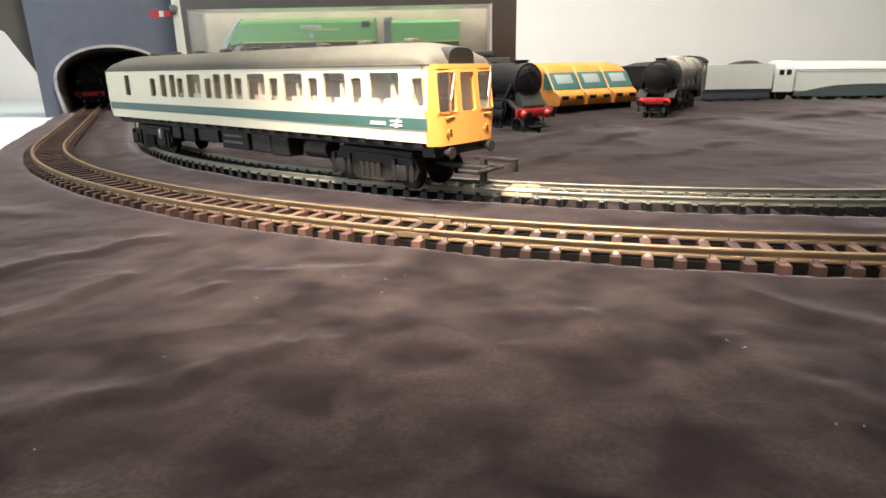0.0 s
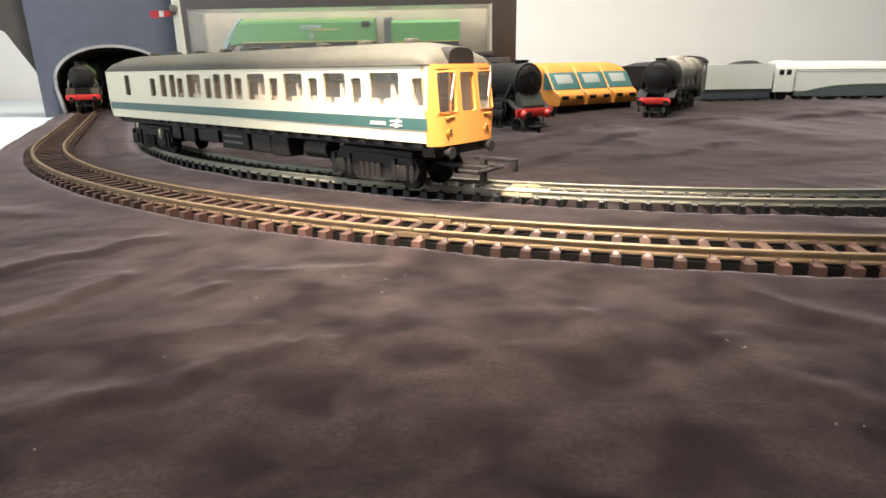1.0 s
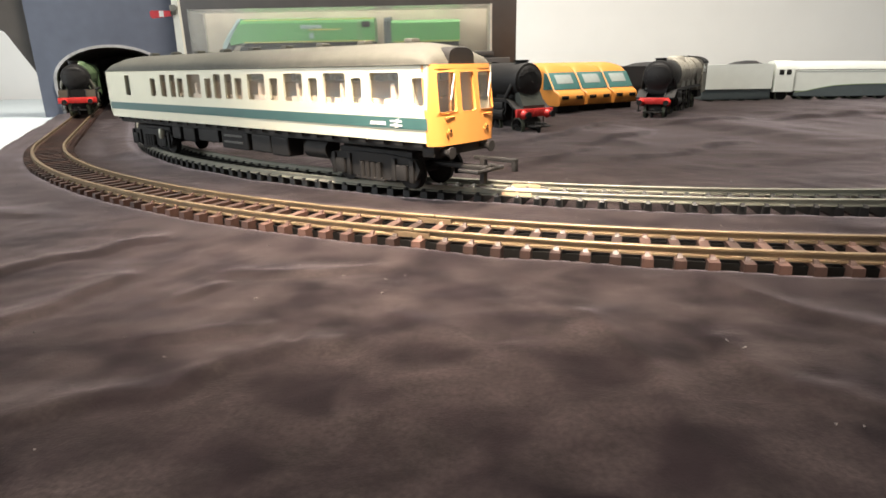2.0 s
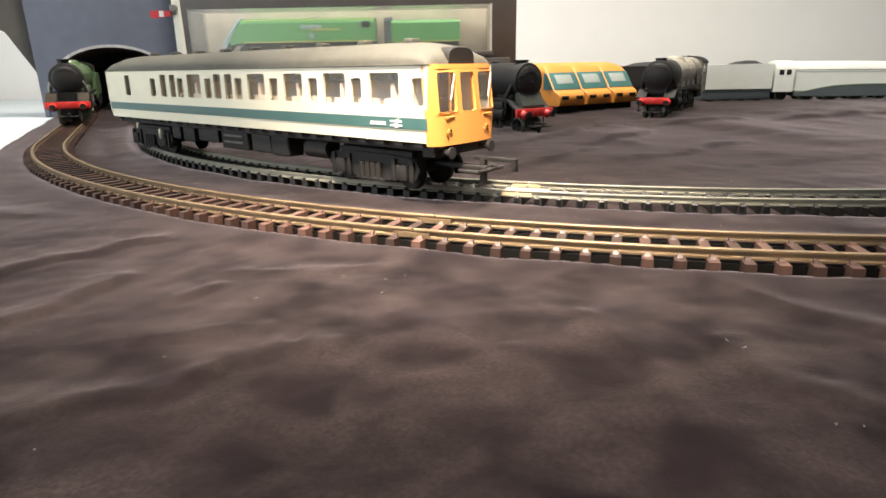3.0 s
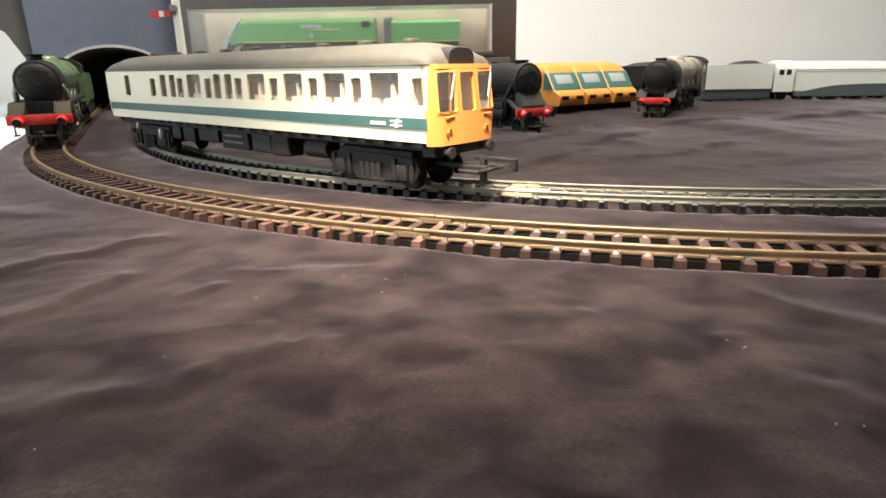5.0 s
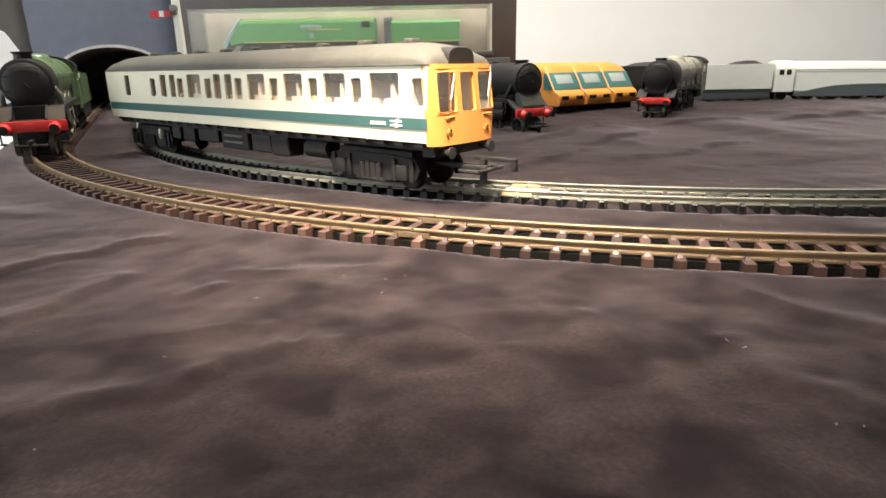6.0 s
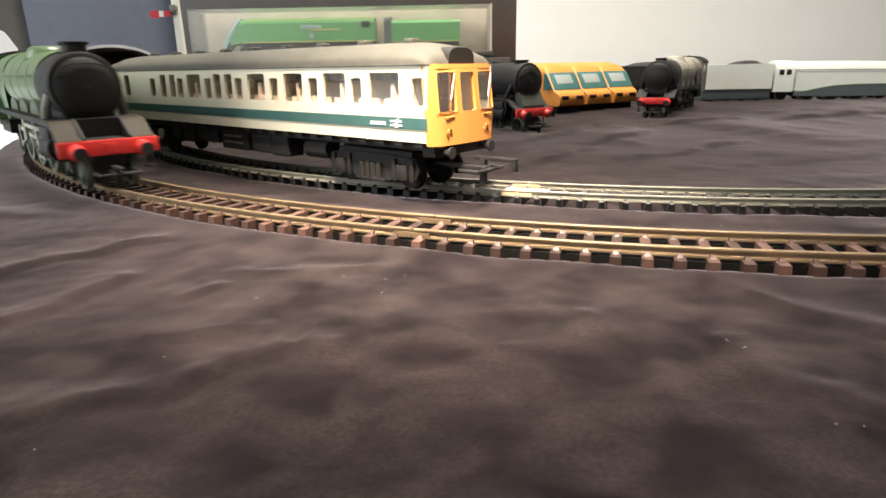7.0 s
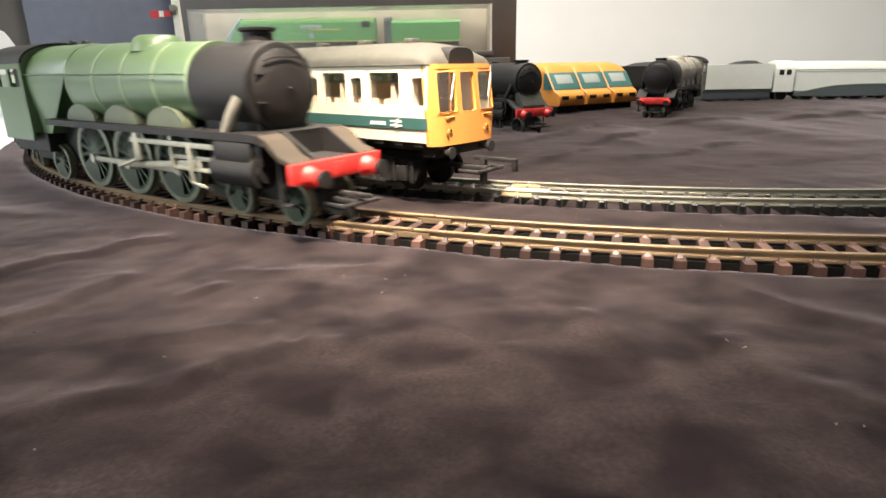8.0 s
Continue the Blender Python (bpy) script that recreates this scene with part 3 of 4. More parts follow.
def railcar():
    H = 127.1
    t = thing("railcar", pose(-0.0885, 0.2999, RAIL_Z, 0, 0, 319.43), "cream model railcar with teal stripe and yellow cab end", "train")
    wins = [(H - b - 0.7, H - a, 31.1, 42.0 if tall else 40.2) for a, b, tall in RAILCAR_WINDOWS]

    def hw(v):
        return 18.3 - 0.9 * ((30 - v) / 12.0) ** 2 * (v < 30) - 0.5 * ((v - 33) / 12.0) ** 2 * (v > 33)
    for s in (-1, 1):
        bm = B()
        panel(bm, -H + 1.2, H - 0.9, 18.6, 44.6, wins, 1.0, lambda u, v, w: (u, s * (hw(v) - w), v), ring=0.75, rad=1.0)
        side = part("body_side", bm, CREAM, t)
        for a, b, c, d in wins:
            bm = B()
            box(bm, a - 0.4, b + 0.4, s * 16.8 - 0.25, s * 16.8 + 0.25, c - 0.4, d + 0.4, 0)
            part("pane", bm, GLASS, side, smooth=0).visible_shadow = False
        bm = B()
        loft(bm, [[(x, s * (hw(v) + e), v) for v in (23.1, 24.4, 25.7, 27.0) for e in (0.12,)] + [(x, s * (hw(v) - 0.3), v) for v in (27.0, 25.7, 24.4, 23.1)] for x in (-H + 1.0, -60, 0, 60, H - 0.9)])
        part("stripe", bm, TEAL, side, "dark teal waist stripe")
        bm = B()
        for k in range(6):
            x = H - 28.4 + 1.35 * k
            box(bm, x, x + 1.0, s * 18.30 - 0.1, s * 18.30 + 0.1, 24.1, 25.3, 0)
        part("number_panel", bm, WHITEPL, side, "row of small white bars", smooth=0)
        bm = B()
        x = H - 18.4
        for z in (24.2, 25.65):
            box(bm, x, x + 5.8, s * 18.30 - 0.1, s * 18.30 + 0.1, z - 0.3, z + 0.3, 0)
        for (xa, za), (xb, zb) in (((1.4, 24.5), (4.0, 25.4)), ((2.6, 25.9), (3.9, 26.6)), ((2.0, 23.3), (3.3, 23.9))):
            prism(bm, [(x + xa, za), (x + xa + 1.0, za), (x + xb + 1.0, zb), (x + xb, zb)], "y", s * 18.22, s * 18.42)
        part("emblem", bm, WHITEPL, side, "white interlocked bar emblem", smooth=0)
        bm = B()
        for k in range(26):
            x = -H + 6 + k * 9.6
            box(bm, x, x + 4.0, s * 16.6 - 0.5, s * 16.6 + 0.5, 17.2, 18.5, 0)
        part("step_edge", bm, DARKGREY, t, smooth=0)
    bm = B()
    fw = [(-3.9, 3.9, 28.7, 41.8), (-15.2, -6.4, 28.7, 41.8), (6.4, 15.2, 28.7, 41.8)]

    def cab_front(u, v, w):
        k = abs(u) / 18.0
        return (H + 3.0 - 1.2 * k ** 2 - 2.6 * smooth_step(0.84, 1.02, k) - 0.10 * max(0, v - 29) - w, u * (hw(v) / 18.3), v - 1.0 * (v < 19))
    panel(bm, -18.35, 18.35, 18.6, 44.4, fw, 1.1, cab_front, ring=1.1, rad=1.0, step=1.6)
    front = part("cab_front", bm, YELLOW, t, "warm yellow cab end", smooth=40)
    for a, b, c, d in fw:
        bm = B()
        m = (a + b) / 2
        prism(bm, [cab_front(a - 0.3, c - 0.3, 1.0)[:1] + (c - 0.3,), cab_front(m, d + 0.3, 1.0)[:1] + (d + 0.3,), cab_front(m, d + 0.3, 1.3)[:1] + (d + 0.3,), cab_front(a - 0.3, c - 0.3, 1.3)[:1] + (c - 0.3,)], "y", a - 0.3, b + 0.3)
        part("windscreen", bm, GLASS, front, smooth=0).visible_shadow = False
    for y in (-10.5, 10.5):
        bm = B()
        x = cab_front(y, 22.4, 0)[0]
        cyl(bm, (x + 0.1, y, 22.6), "x", 0.85, 0.7, 14)
        cyl(bm, (x + 0.2, y - 1.5, 21.9), "x", 0.5, 0.6, 12)
        part("lamp_housing", bm, YELLOW, front)
        bm = B()
        cyl(bm, (x + 0.42, y, 22.6), "x", 0.5, 0.2, 12)
        part("lamp_lens", bm, DARKGREY, front, "small dark lamp lens")
        bm = B()
        tube(bm, [(x - 0.2, y - 2.4, 27.2), (x + 0.3, y - 2.2, 27.2), (x + 0.3, y + 2.2, 27.2), (x - 0.2, y + 2.4, 27.2)], 0.2, 6)
        part("handrail", bm, YELLOW, front)
        bm = B()
        a = cab_front(y, 29.5, -0.3)
        b = cab_front(y + 1.5, 41.0, -0.3)
        tube(bm, [(a[0], y + 0.5, 33), (b[0] + 0.2, y + 3.4, 41.2)], 0.25, 6)
        part("wiper", bm, WHITEPL, front, "thin pale wiper")
    # rear end
    bm = B()
    prism(bm, [(-s2 * hw(v), v) for s2 in (1,) for v in (18.6, 24, 30, 36, 41, 44.6)] + [(hw(v), v) for v in (44.6, 41, 36, 30, 24, 18.6)], "x", -H, -H + 1.2)
    part("rear_end", bm, CREAM, t)
    # roof
    rings = []
    for x, k, w in ((-H - 0.3, 0.10, 0.93), (-H + 1.5, 0.42, 0.97), (-H + 6, 0.74, 1.0), (-H + 14, 0.95, 1.0), (-H + 24, 1.0, 1.0), (-60, 1, 1), (0, 1, 1), (60, 1, 1), (H - 26, 1.0, 1.0), (H - 15, 0.95, 1.0), (H - 7, 0.80, 1.0), (H - 2.4, 0.5, 0.97), (H - 0.6, 0.10, 0.92)):
        rings.append([(x, 18.35 * w * math.cos(math.pi * i / 20), 44.4 + 7.9 * k * math.sin(math.pi * i / 20) ** 0.85) for i in range(21)])
    bm = B()
    loft(bm, rings)
    roof = part("roof", bm, ROOFGREY, t, "weathered grey roof", smooth=60)
    for k in range(9):
        bm = B()
        x = -H + 27.4 + 25.4 * k
        box(bm, x - 2.2, x + 2.2, -2.3, 2.3, 51.6, 53.7, 0.6)
        part("roof_vent", bm, ROOFGREY, roof)
    bm = B()
    out = [(-7.8, 44.6)] + [(-7.6 * math.copysign(abs(math.cos(math.pi * i / 12)) ** 0.6, math.cos(math.pi * i / 12)), 45.6 + 4.6 * math.sin(math.pi * i / 12) ** 0.7) for i in range(13)] + [(7.8, 44.6)]
    loft(bm, [[(H - 17, y * 0.9, z) for y, z in out], [(H - 1.6, y, z) for y, z in out], [(H - 0.4, y * 0.9, 44.6 + (z - 44.6) * 0.93) for y, z in out]])
    part("route_box", bm, BLACKPL, roof, "dark rounded route indicator box")
    bm = B()
    box(bm, -H - 0.2, H - 0.8, -18.6, 18.6, 44.1, 44.6, 0.15)
    part("gutter", bm, ROOFGREY, roof, smooth=0)
    # inside
    bm = B()
    box(bm, -H + 1.5, H - 2, -16.4, 16.4, 19.0, 20.5, 0)
    part("inner_floor", bm, INNER, t, smooth=0)
    bm = B()
    box(bm, -H + 1.5, H - 4, -16.9, 16.9, 43.2, 44.0, 0)
    part("inner_ceiling", bm, INNER, t, smooth=0)
    for x in (-H + 45, -H + 92, H - 8.6, H - 95):
        for s in (-1, 1):
            bm = B()
            box(bm, x - 0.5, x + 0.5, s * 9.6 - 6.6, s * 9.6 + 6.6, 20.5, 44, 0)
            part("partition", bm, INNER, t, smooth=0)
    seat = None
    for k in range(15):
        for s in (-1, 1):
            x = H - 19 - k * 13.6
            if seat is None:
                bm = B()
                box(bm, -4.6, 4.6, -6.6, 6.6, 20.5, 33.0, 0.6)
                box(bm, -1.2, 1.2, -6.6, 6.6, 29.0, 38.4, 0.8)
                seat = part("seat", bm, SEATMAT, t, at=mm(x, s * 9.4, 0))
            else:
                again(seat, t, mm(x, s * 9.4, 0))
    # underframe
    bm = B()
    box(bm, -H + 3, H - 4, -14.5, 14.5, 15.4, 18.9, 0.4)
    part("underframe", bm, BLACKPL, t, smooth=0)
    for a, b, z, m in ((-50, -38, 8.4, DARKGREY), (-34, -15, 9.4, BLACKPL), (-12, 11, 7.4, DARKGREY), (14, 29, 7.6, BLACKPL), (29.4, 42, 7.0, DARKGREY), (-62, -53, 9.0, BLACKPL)):
        for s in (-1, 1):
            bm = B()
            box(bm, a, b, s * 10.5 - 4.2, s * 10.5 + 4.2, z, 15.6, 0.7)
            crate = part("equipment_box", bm, m, t, smooth=0)
            if b - a > 20:
                for q in (10.2, 13.2):
                    bm = B()
                    box(bm, a + 3, b - 4, s * 14.9 - 0.3, s * 14.9 + 0.3, q, q + 1.0, 0.2)
                    part("louvre", bm, GREYPL, crate, "pale worn louvre", smooth=0)
    # Bright peg that stands in for a glint at the rear bogie.
    bm = B()
    turned(bm, [(8.0, 1.2), (9.0, 1.6), (12.2, 1.6), (13.4, 1.0)], -75.0, -14.4, 16)
    part("bogie_glint", bm, SILVER, t, "small bright peg put in for a glint on the bogie")
    for s in (-1, 1):
        bm = B()
        cyl(bm, (60, s * 11, 11.6), "x", 3.8, 14, 20)
        part("air_tank", bm, DARKGREY, t)
        for sx in (1,):
            bm = B()
            x = H - 1 if sx > 0 else -H + 1
            cyl(bm, (x + sx * 2.2, s * 11.4, 15.2), "x", 1.2, 5.0, 14)
            cyl(bm, (x + sx * 5.0, s * 11.4, 15.2), "x", 2.0, 0.8, 18)
            part("buffer", bm, BLACKPL, t)
    bm = B()
    box(bm, H - 6, H - 0.5, -15.5, 15.5, 13.6, 18.2, 0.4)
    part("buffer_beam", bm, BLACKPL, t)
    for x in (-92.0, 92.0):
        bm = B()
        for s in (-1, 1):
            prism(bm, [(-25, 8), (-23, 11.5), (-10, 12.5), (10, 12.5), (23, 11.5), (25, 8), (23, 4.2), (12, 4.2), (9, 2.8), (-9, 2.8), (-12, 4.2), (-23, 4.2)], "y", s * 10.8, s * 12.6)
            for w in (-17, 17):
                box(bm, w - 2.6, w + 2.6, s * 13.2 - 1.0, s * 13.2 + 1.0, 3.6, 9.4, 0.4)
                box(bm, w - 5.6, w - 3.4, s * 13.0 - 0.6, s * 13.0 + 0.6, 3.0, 11.5, 0.3)
                box(bm, w + 3.4, w + 5.6, s * 13.0 - 0.6, s * 13.0 + 0.6, 3.0, 11.5, 0.3)
            for q in range(4):
                cyl(bm, (-4.5 + 3.0 * q, s * 13.2, 6.0), "z", 1.2, 6.5, 10)
            box(bm, -8, 8, s * 13.2 - 0.8, s * 13.2 + 0.8, 2.2, 3.4, 0.3)
        box(bm, -20, 20, -11, 11, 9.5, 14, 0.5)
        part("bogie", bm, DARKGREY, t, at=mm(x, 0, 0))
        for w in (-17, 17):
            wheelset(t, x + w, 6.1, rim=DARKGREY)
    for sx in (1,):
        bm = B()
        X = sx * (H - 2)
        box(bm, min(X - sx * 26, X + sx * 13), max(X - sx * 26, X + sx * 13), -1.6, 1.6, 8.2, 9.8, 0.3)
        tube(bm, [(X + sx * 6, -7.5, 8.6), (X + sx * 14, -7.5, 8.6), (X + sx * 14, 7.5, 8.6), (X + sx * 6, 7.5, 8.6)], 0.75, 8)
        box(bm, min(X + sx * 6, X + sx * 24), max(X + sx * 6, X + sx * 24), 0.6, 2.6, 11.6, 13.0, 0.25)
        box(bm, min(X + sx * 22.4, X + sx * 24), max(X + sx * 22.4, X + sx * 24), 0.6, 2.6, 8.6, 12.8, 0.25)
        box(bm, min(X + sx * 9, X + sx * 11), max(X + sx * 9, X + sx * 11), 0.4, 2.6, 3.0, 12.4, 0.25)
        part("coupling", bm, BLACKPL, t, "black hook coupling")


railcar()


# ---------------------------------------------------------------- steam locomotives
LOCO_MOVERS = {}
SPLASH = mat("faded_olive_splasher_paint", (0.110, 0.132, 0.084), 0.45, var=0.12)


def steam_loco(name, at, label, boiler_m, frame_m, wheel_m, beam_m, rod_m, moving=False, group="", sb=0.0, beam_w=17.6):
    t = thing(name, at, label, "locomotive", group)
    ZC, ZB = 38.5, 39.7
    bm = B()
    lathe(bm, [(46.5, 13.2), (47, 13.4), (73.6 + sb, 13.4), (74.6 + sb, 13.0), (75.0 + sb, 12.2)], 40, 0, ZC)
    prism(bm, [(-8.5, 22.5), (8.5, 22.5), (9.5, 31), (-9.5, 31)], "x", 48 + sb, 74 + sb)
    smoke = part("smokebox", bm, SMOKE, t, "sooty black smokebox")
    bm = B()
    lathe(bm, [(x + sb, r) for x, r in ((74.9, 11.3), (75.6, 11.2), (76.8, 9.5), (77.8, 6.0), (78.2, 0.0))], 36, 0, ZC)
    door = part("smokebox_door", bm, SMOKE, smoke)
    bm = B()
    for z in (-4.0, 4.0):
        box(bm, 76.2, 77.1, -10.6, 5.0, ZC + z - 0.35, ZC + z + 0.35, 0.2)
    tube(bm, [(78.2, 0, ZC), (79.4, 0, ZC), (79.4, 2.0, ZC - 2.4)], 0.35, 6)
    tube(bm, [(77.2, -8, ZC + 7.6), (77.8, -4, ZC + 8.8), (77.8, 4, ZC + 8.8), (77.2, 8, ZC + 7.6)], 0.3, 6)
    bm.transform(Matrix.Translation((sb, 0, 0)))
    part("door_fitting", bm, SMOKE, smoke)
    bm = B()
    lip = 0.0 if moving else 2.0
    turned(bm, [(49.6, 6.8), (51.2, 5.4), (52.0, 4.6), (54.4 - lip, 4.5), (55.0 - lip, 5.5), (55.7 - lip, 5.6), (55.8 - lip, 4.0), (53.8 - lip, 3.6)], 66.0 + sb)
    part("chimney", bm, SMOKE, smoke)
    bm = B()
    lathe(bm, [(-31, 14.7), (-8, 14.4), (15, 13.9), (47, 13.0)], 40, 0, ZB)
    boiler = part("boiler", bm, boiler_m, t)
    for x, r in ((-30, 14.72), (-10.5, 14.44), (8.5, 14.06), (27.5, 13.56), (45.8, 13.06)):
        bm = B()
        lathe(bm, [(x - 0.65, r - 0.2), (x - 0.6, r + 0.14), (x + 0.6, r + 0.14), (x + 0.65, r - 0.2)], 40, 0, ZB)
        part("boiler_band", bm, LINING if boiler_m is GREEN else boiler_m, boiler)
    bm = B()
    turned(bm, [(50.6, 9.8), (52.8, 8.8), (53.8, 8.3), (55.0, 7.6), (55.9, 5.8), (56.1, 0.0)], 11.5)
    part("dome", bm, boiler_m, boiler)
    bm = B()
    # the firebox widens downwards; its front edge slopes back to the foot
    heights = [20.0, 26.0, 32.0, 38.0, 43.0]
    front = [-57.0, -49.5, -42.0, -35.0, -31.0]
    half = [12.6, 13.2, 14.2, 15.0, 14.9]
    crown = [(14.6 * math.cos(math.pi * i / 14), 43.4 + 11.4 * math.sin(math.pi * i / 14)) for i in range(1, 14)]
    side = list(zip(half, heights))
    sec = side + crown + [(-w, z) for w, z in side[::-1]]
    edge = front + [-30.5] * len(crown) + front[::-1]
    loft(bm, [[(-67.0, y, z) for y, z in sec], [(x - 1.5, y, z) for x, (y, z) in zip(edge, sec)], [(x, y * 0.97, z - 0.2) for x, (y, z) in zip(edge, sec)]])
    part("firebox", bm, boiler_m, t)
    bm = B()
    for y in (-2.4, 2.4):
        turned(bm, [(54.0, 1.6), (55.4, 1.5), (56.2, 1.0), (56.4, 0.6)], -46, y, 12)
    part("safety_valve", bm, SMOKE, t)
    # running plate, stepping down to the buffer beam between two sloping wings
    top = [(-50, 26.4), (80, 26.4), (84, 25.8), (86.5, 24.6), (91.0, 21.0), (95.5, 19.4)]
    bm = B()
    prism(bm, [(-50, 26.4), (82, 26.4), (82, 25.4), (-50, 25.4)], "y", -16.6, 16.6)
    box(bm, 80.8, 82, -16.0, 16.0, 17.6, 26.0, 0.2)
    box(bm, 82, 95.4, -8.0, 8.0, 18.2, 19.2, 0.2)
    plate = part("running_plate", bm, SMOKE, t, smooth=0)
    if boiler_m is SMOKE:
        bm = B()
        prism(bm, [(86, 31), (89.6, 31.2), (95, 21.5), (95, 19.2), (86, 20)], "y", -10.5, 10.5)
        part("front_cover", bm, COVERGREY, plate, "sloping grey-green front cover plate", smooth=0)
    for s in (-1, 1):
        bm = B()
        prism(bm, top[:3] + [(84, 23.4), (80, 24.2), (-50, 24.2)], "y", s * 16.9, s * 16.3)
        part("valance", bm, frame_m, plate, smooth=0)
        bm = B()
        prism(bm, [(82, 26.3)] + top[2:] + [(95.5, 18.3), (90.4, 19.6), (85.6, 23.2), (82, 24.4)], "y", s * 16.9, s * 8.6)
        part("front_wing", bm, TANPAINT if moving else frame_m, plate, "dark tan sloping front wing" if moving else "", smooth=30)
        bm = B()
        prism(bm, [(82, 27.0), (85, 26.2), (95.3, 20.2), (95.3, 19.0), (82, 19.2)], "y", s * 8.6, s * 7.8)
        part("front_rib", bm, SMOKE, plate, smooth=0)
        for x in (-29.0, 0.0, 29.0):
            bm = B()
            poly = [(x + 1 + 11.0 * math.cos(math.radians(a)), 26.2 + 6.8 * math.sin(math.radians(a))) for a in range(0, 181, 12)]
            loft(bm, [[(px, s * y, 26.2 + (pz - 26.2) * k) for px, pz in poly] for y, k in ((8.4, 1.0), (11.8, 1.0), (12.8, 0.9))])
            part("splasher", bm, SPLASH if boiler_m is GREEN else boiler_m, plate, smooth=40)
        bm = B()
        tube(bm, [(70.5 + sb, s * 12.4, 36.0), (68.5 + sb, s * 14.0, 31.5), (65 + sb, s * 14.4, 25.5)], 1.8, 12)
        part("steam_pipe", bm, OLIVEGREY if moving else frame_m, smoke)
        bm = B()
        tube(bm, [(-64, s * 15.6, 43.4), (-28, s * 15.4, 43.4), (46, s * 13.8, 43.0)], 0.25, 6)
        for x in (-50, -20, 10, 40):
            tube(bm, [(x, s * 12.0, 43.0), (x, s * (15.4 - 0.018 * max(0, x + 28)), 43.3)], 0.3, 6)
        part("handrail", bm, boiler_m, boiler)
        bm = B()
        cyl(bm, (70, s * 13.2, 15.4), "x", 5.0, 20, 24)
        box(bm, 61, 79, min(s * 8, s * 17.4), max(s * 8, s * 17.4), 17.5, 24.3, 1.6)
        cyl(bm, (80.6, s * 13.2, 15.4), "x", 3.2, 1.6, 16)
        cyl(bm, (70, s * 13.2, 21.6), "x", 2.6, 22, 16)
        part("cylinder", bm, SMOKE, t)
        for z in (13.7, 17.3):
            bm = B()
            box(bm, 35, 60.2, s * 14.0 - 0.7, s * 14.0 + 0.7, z - 0.65, z + 0.65, 0.1)
            part("slide_bar", bm, rod_m, t, "bright steel slide bar")
        bm = B()
        box(bm, 34.2, 35.8, s * 14.0 - 1.0, s * 14.0 + 1.0, 12.6, 24.4, 0.1)
        part("bar_bracket", bm, rod_m, t)
        bm = B()
        box(bm, 12, 60, s * 15.6 - 0.5, s * 15.6 + 0.5, 20.7, 22.4, 0.15)
        box(bm, 14.0, 17.4, s * 15.6 - 0.7, s * 15.6 + 0.7, 14.6, 24.4, 0.4)
        tube(bm, [(15.7, s * 15.6, 15.2), (2.5, s * 16.2, 11.6)], 0.7, 8)
        box(bm, 46.5, 47.9, s * 16.0 - 0.4, s * 16.0 + 0.4, 9.6, 22.0, 0.15)
        tube(bm, [(47.2, s * 16.0, 10.0), (53.5, s * 15.4, 8.6)], 0.6, 8)
        part("valve_gear", bm, rod_m, t, "bright steel valve gear")
        bm = B()
        cyl(bm, (96.8 + 3.2, s * 11.6, 15.2), "x", 1.4, 5.4, 14)
        cyl(bm, (96.8 + 6.0, s * 11.6, 15.2), "x", 2.4, 0.9, 20)
        buffer = part("buffer", bm, BLACKPL, t)
        bm = B()
        lathe(bm, [(96.6, 3.3), (97.4, 3.2), (98.2, 2.5), (100.6, 2.2), (100.7, 1.5)], 20, s * 11.6, 15.2)
        part("buffer_housing", bm, beam_m, buffer, "red buffer housing")
        bm = B()
        box(bm, 88, 93, s * 14.4 - 1.4, s * 14.4 + 1.4, 6.6, 7.3, 0.2)
        box(bm, 88.5, 89.3, s * 15.2 - 0.4, s * 15.2 + 0.4, 7, 20, 0)
        part("footstep", bm, BLACKPL, t)
    bm = B()
    box(bm, 94.6, 96.8, -beam_w, beam_w, 13.4, 19.2, 0.3)
    box(bm, 96.6, 97.2, -2.2, 2.2, 14.0, 18.2, 0.2)
    part("buffer_beam", bm, beam_m, t, "red buffer beam")
    bm = B()
    box(bm, -90, 80.6, -6.2, 6.2, 7.0, 25.2, 0.4)
    box(bm, 80, 92, -6.2, 6.2, 7.0, 18.0, 0.4)
    box(bm, -92, -60, -13, 13, 12.0, 20, 0.4)
    part("main_frame", bm, frame_m, t, smooth=0)
    bm = B()
    box(bm, 78, 104, -1.5, 1.5, 6.2, 7.6, 0.3)
    tube(bm, [(97, -7.0, 6.8), (105, -7.0, 6.8), (105, 7.0, 6.8), (97, 7.0, 6.8)], 0.7, 8)
    box(bm, 97, 108, -0.9, 0.9, 8.4, 9.6, 0.2)
    box(bm, 100, 101.6, -1.0, 1.0, 1.8, 9.0, 0.2)
    part("coupling", bm, BLACKPL, t, "black hook coupling")
    # cab
    for s in (-1, 1):
        bm = B()
        panel(bm, -92, -64.5, 17.0, 48.2, [(-88.0, -78.6, 38.6, 45.8), (-76.8, -67.2, 38.6, 45.8)], 0.9, lambda u, v, w: (u, s * (16.4 - w), v), ring=0.8, rad=0.9, step=8)
        part("cab_side", bm, boiler_m, t)
    bm = B()
    sec = [(16.4 * math.cos(math.pi * i / 16), 48.0 + 7.4 * math.sin(math.pi * i / 16)) for i in range(17)]
    prism(bm, [(16.4, 20.0)] + sec + [(-16.4, 20.0)], "x", -65.3, -64.0)
    part("cab_front", bm, boiler_m, t, smooth=0)
    bm = B()
    sec = [(16.9 * math.cos(math.pi * i / 16), 48.0 + 8.0 * math.sin(math.pi * i / 16)) for i in range(17)]
    sec2 = [(16.0 * math.cos(math.pi * i / 16), 48.0 + 7.2 * math.sin(math.pi * i / 16)) for i in range(16, -1, -1)]
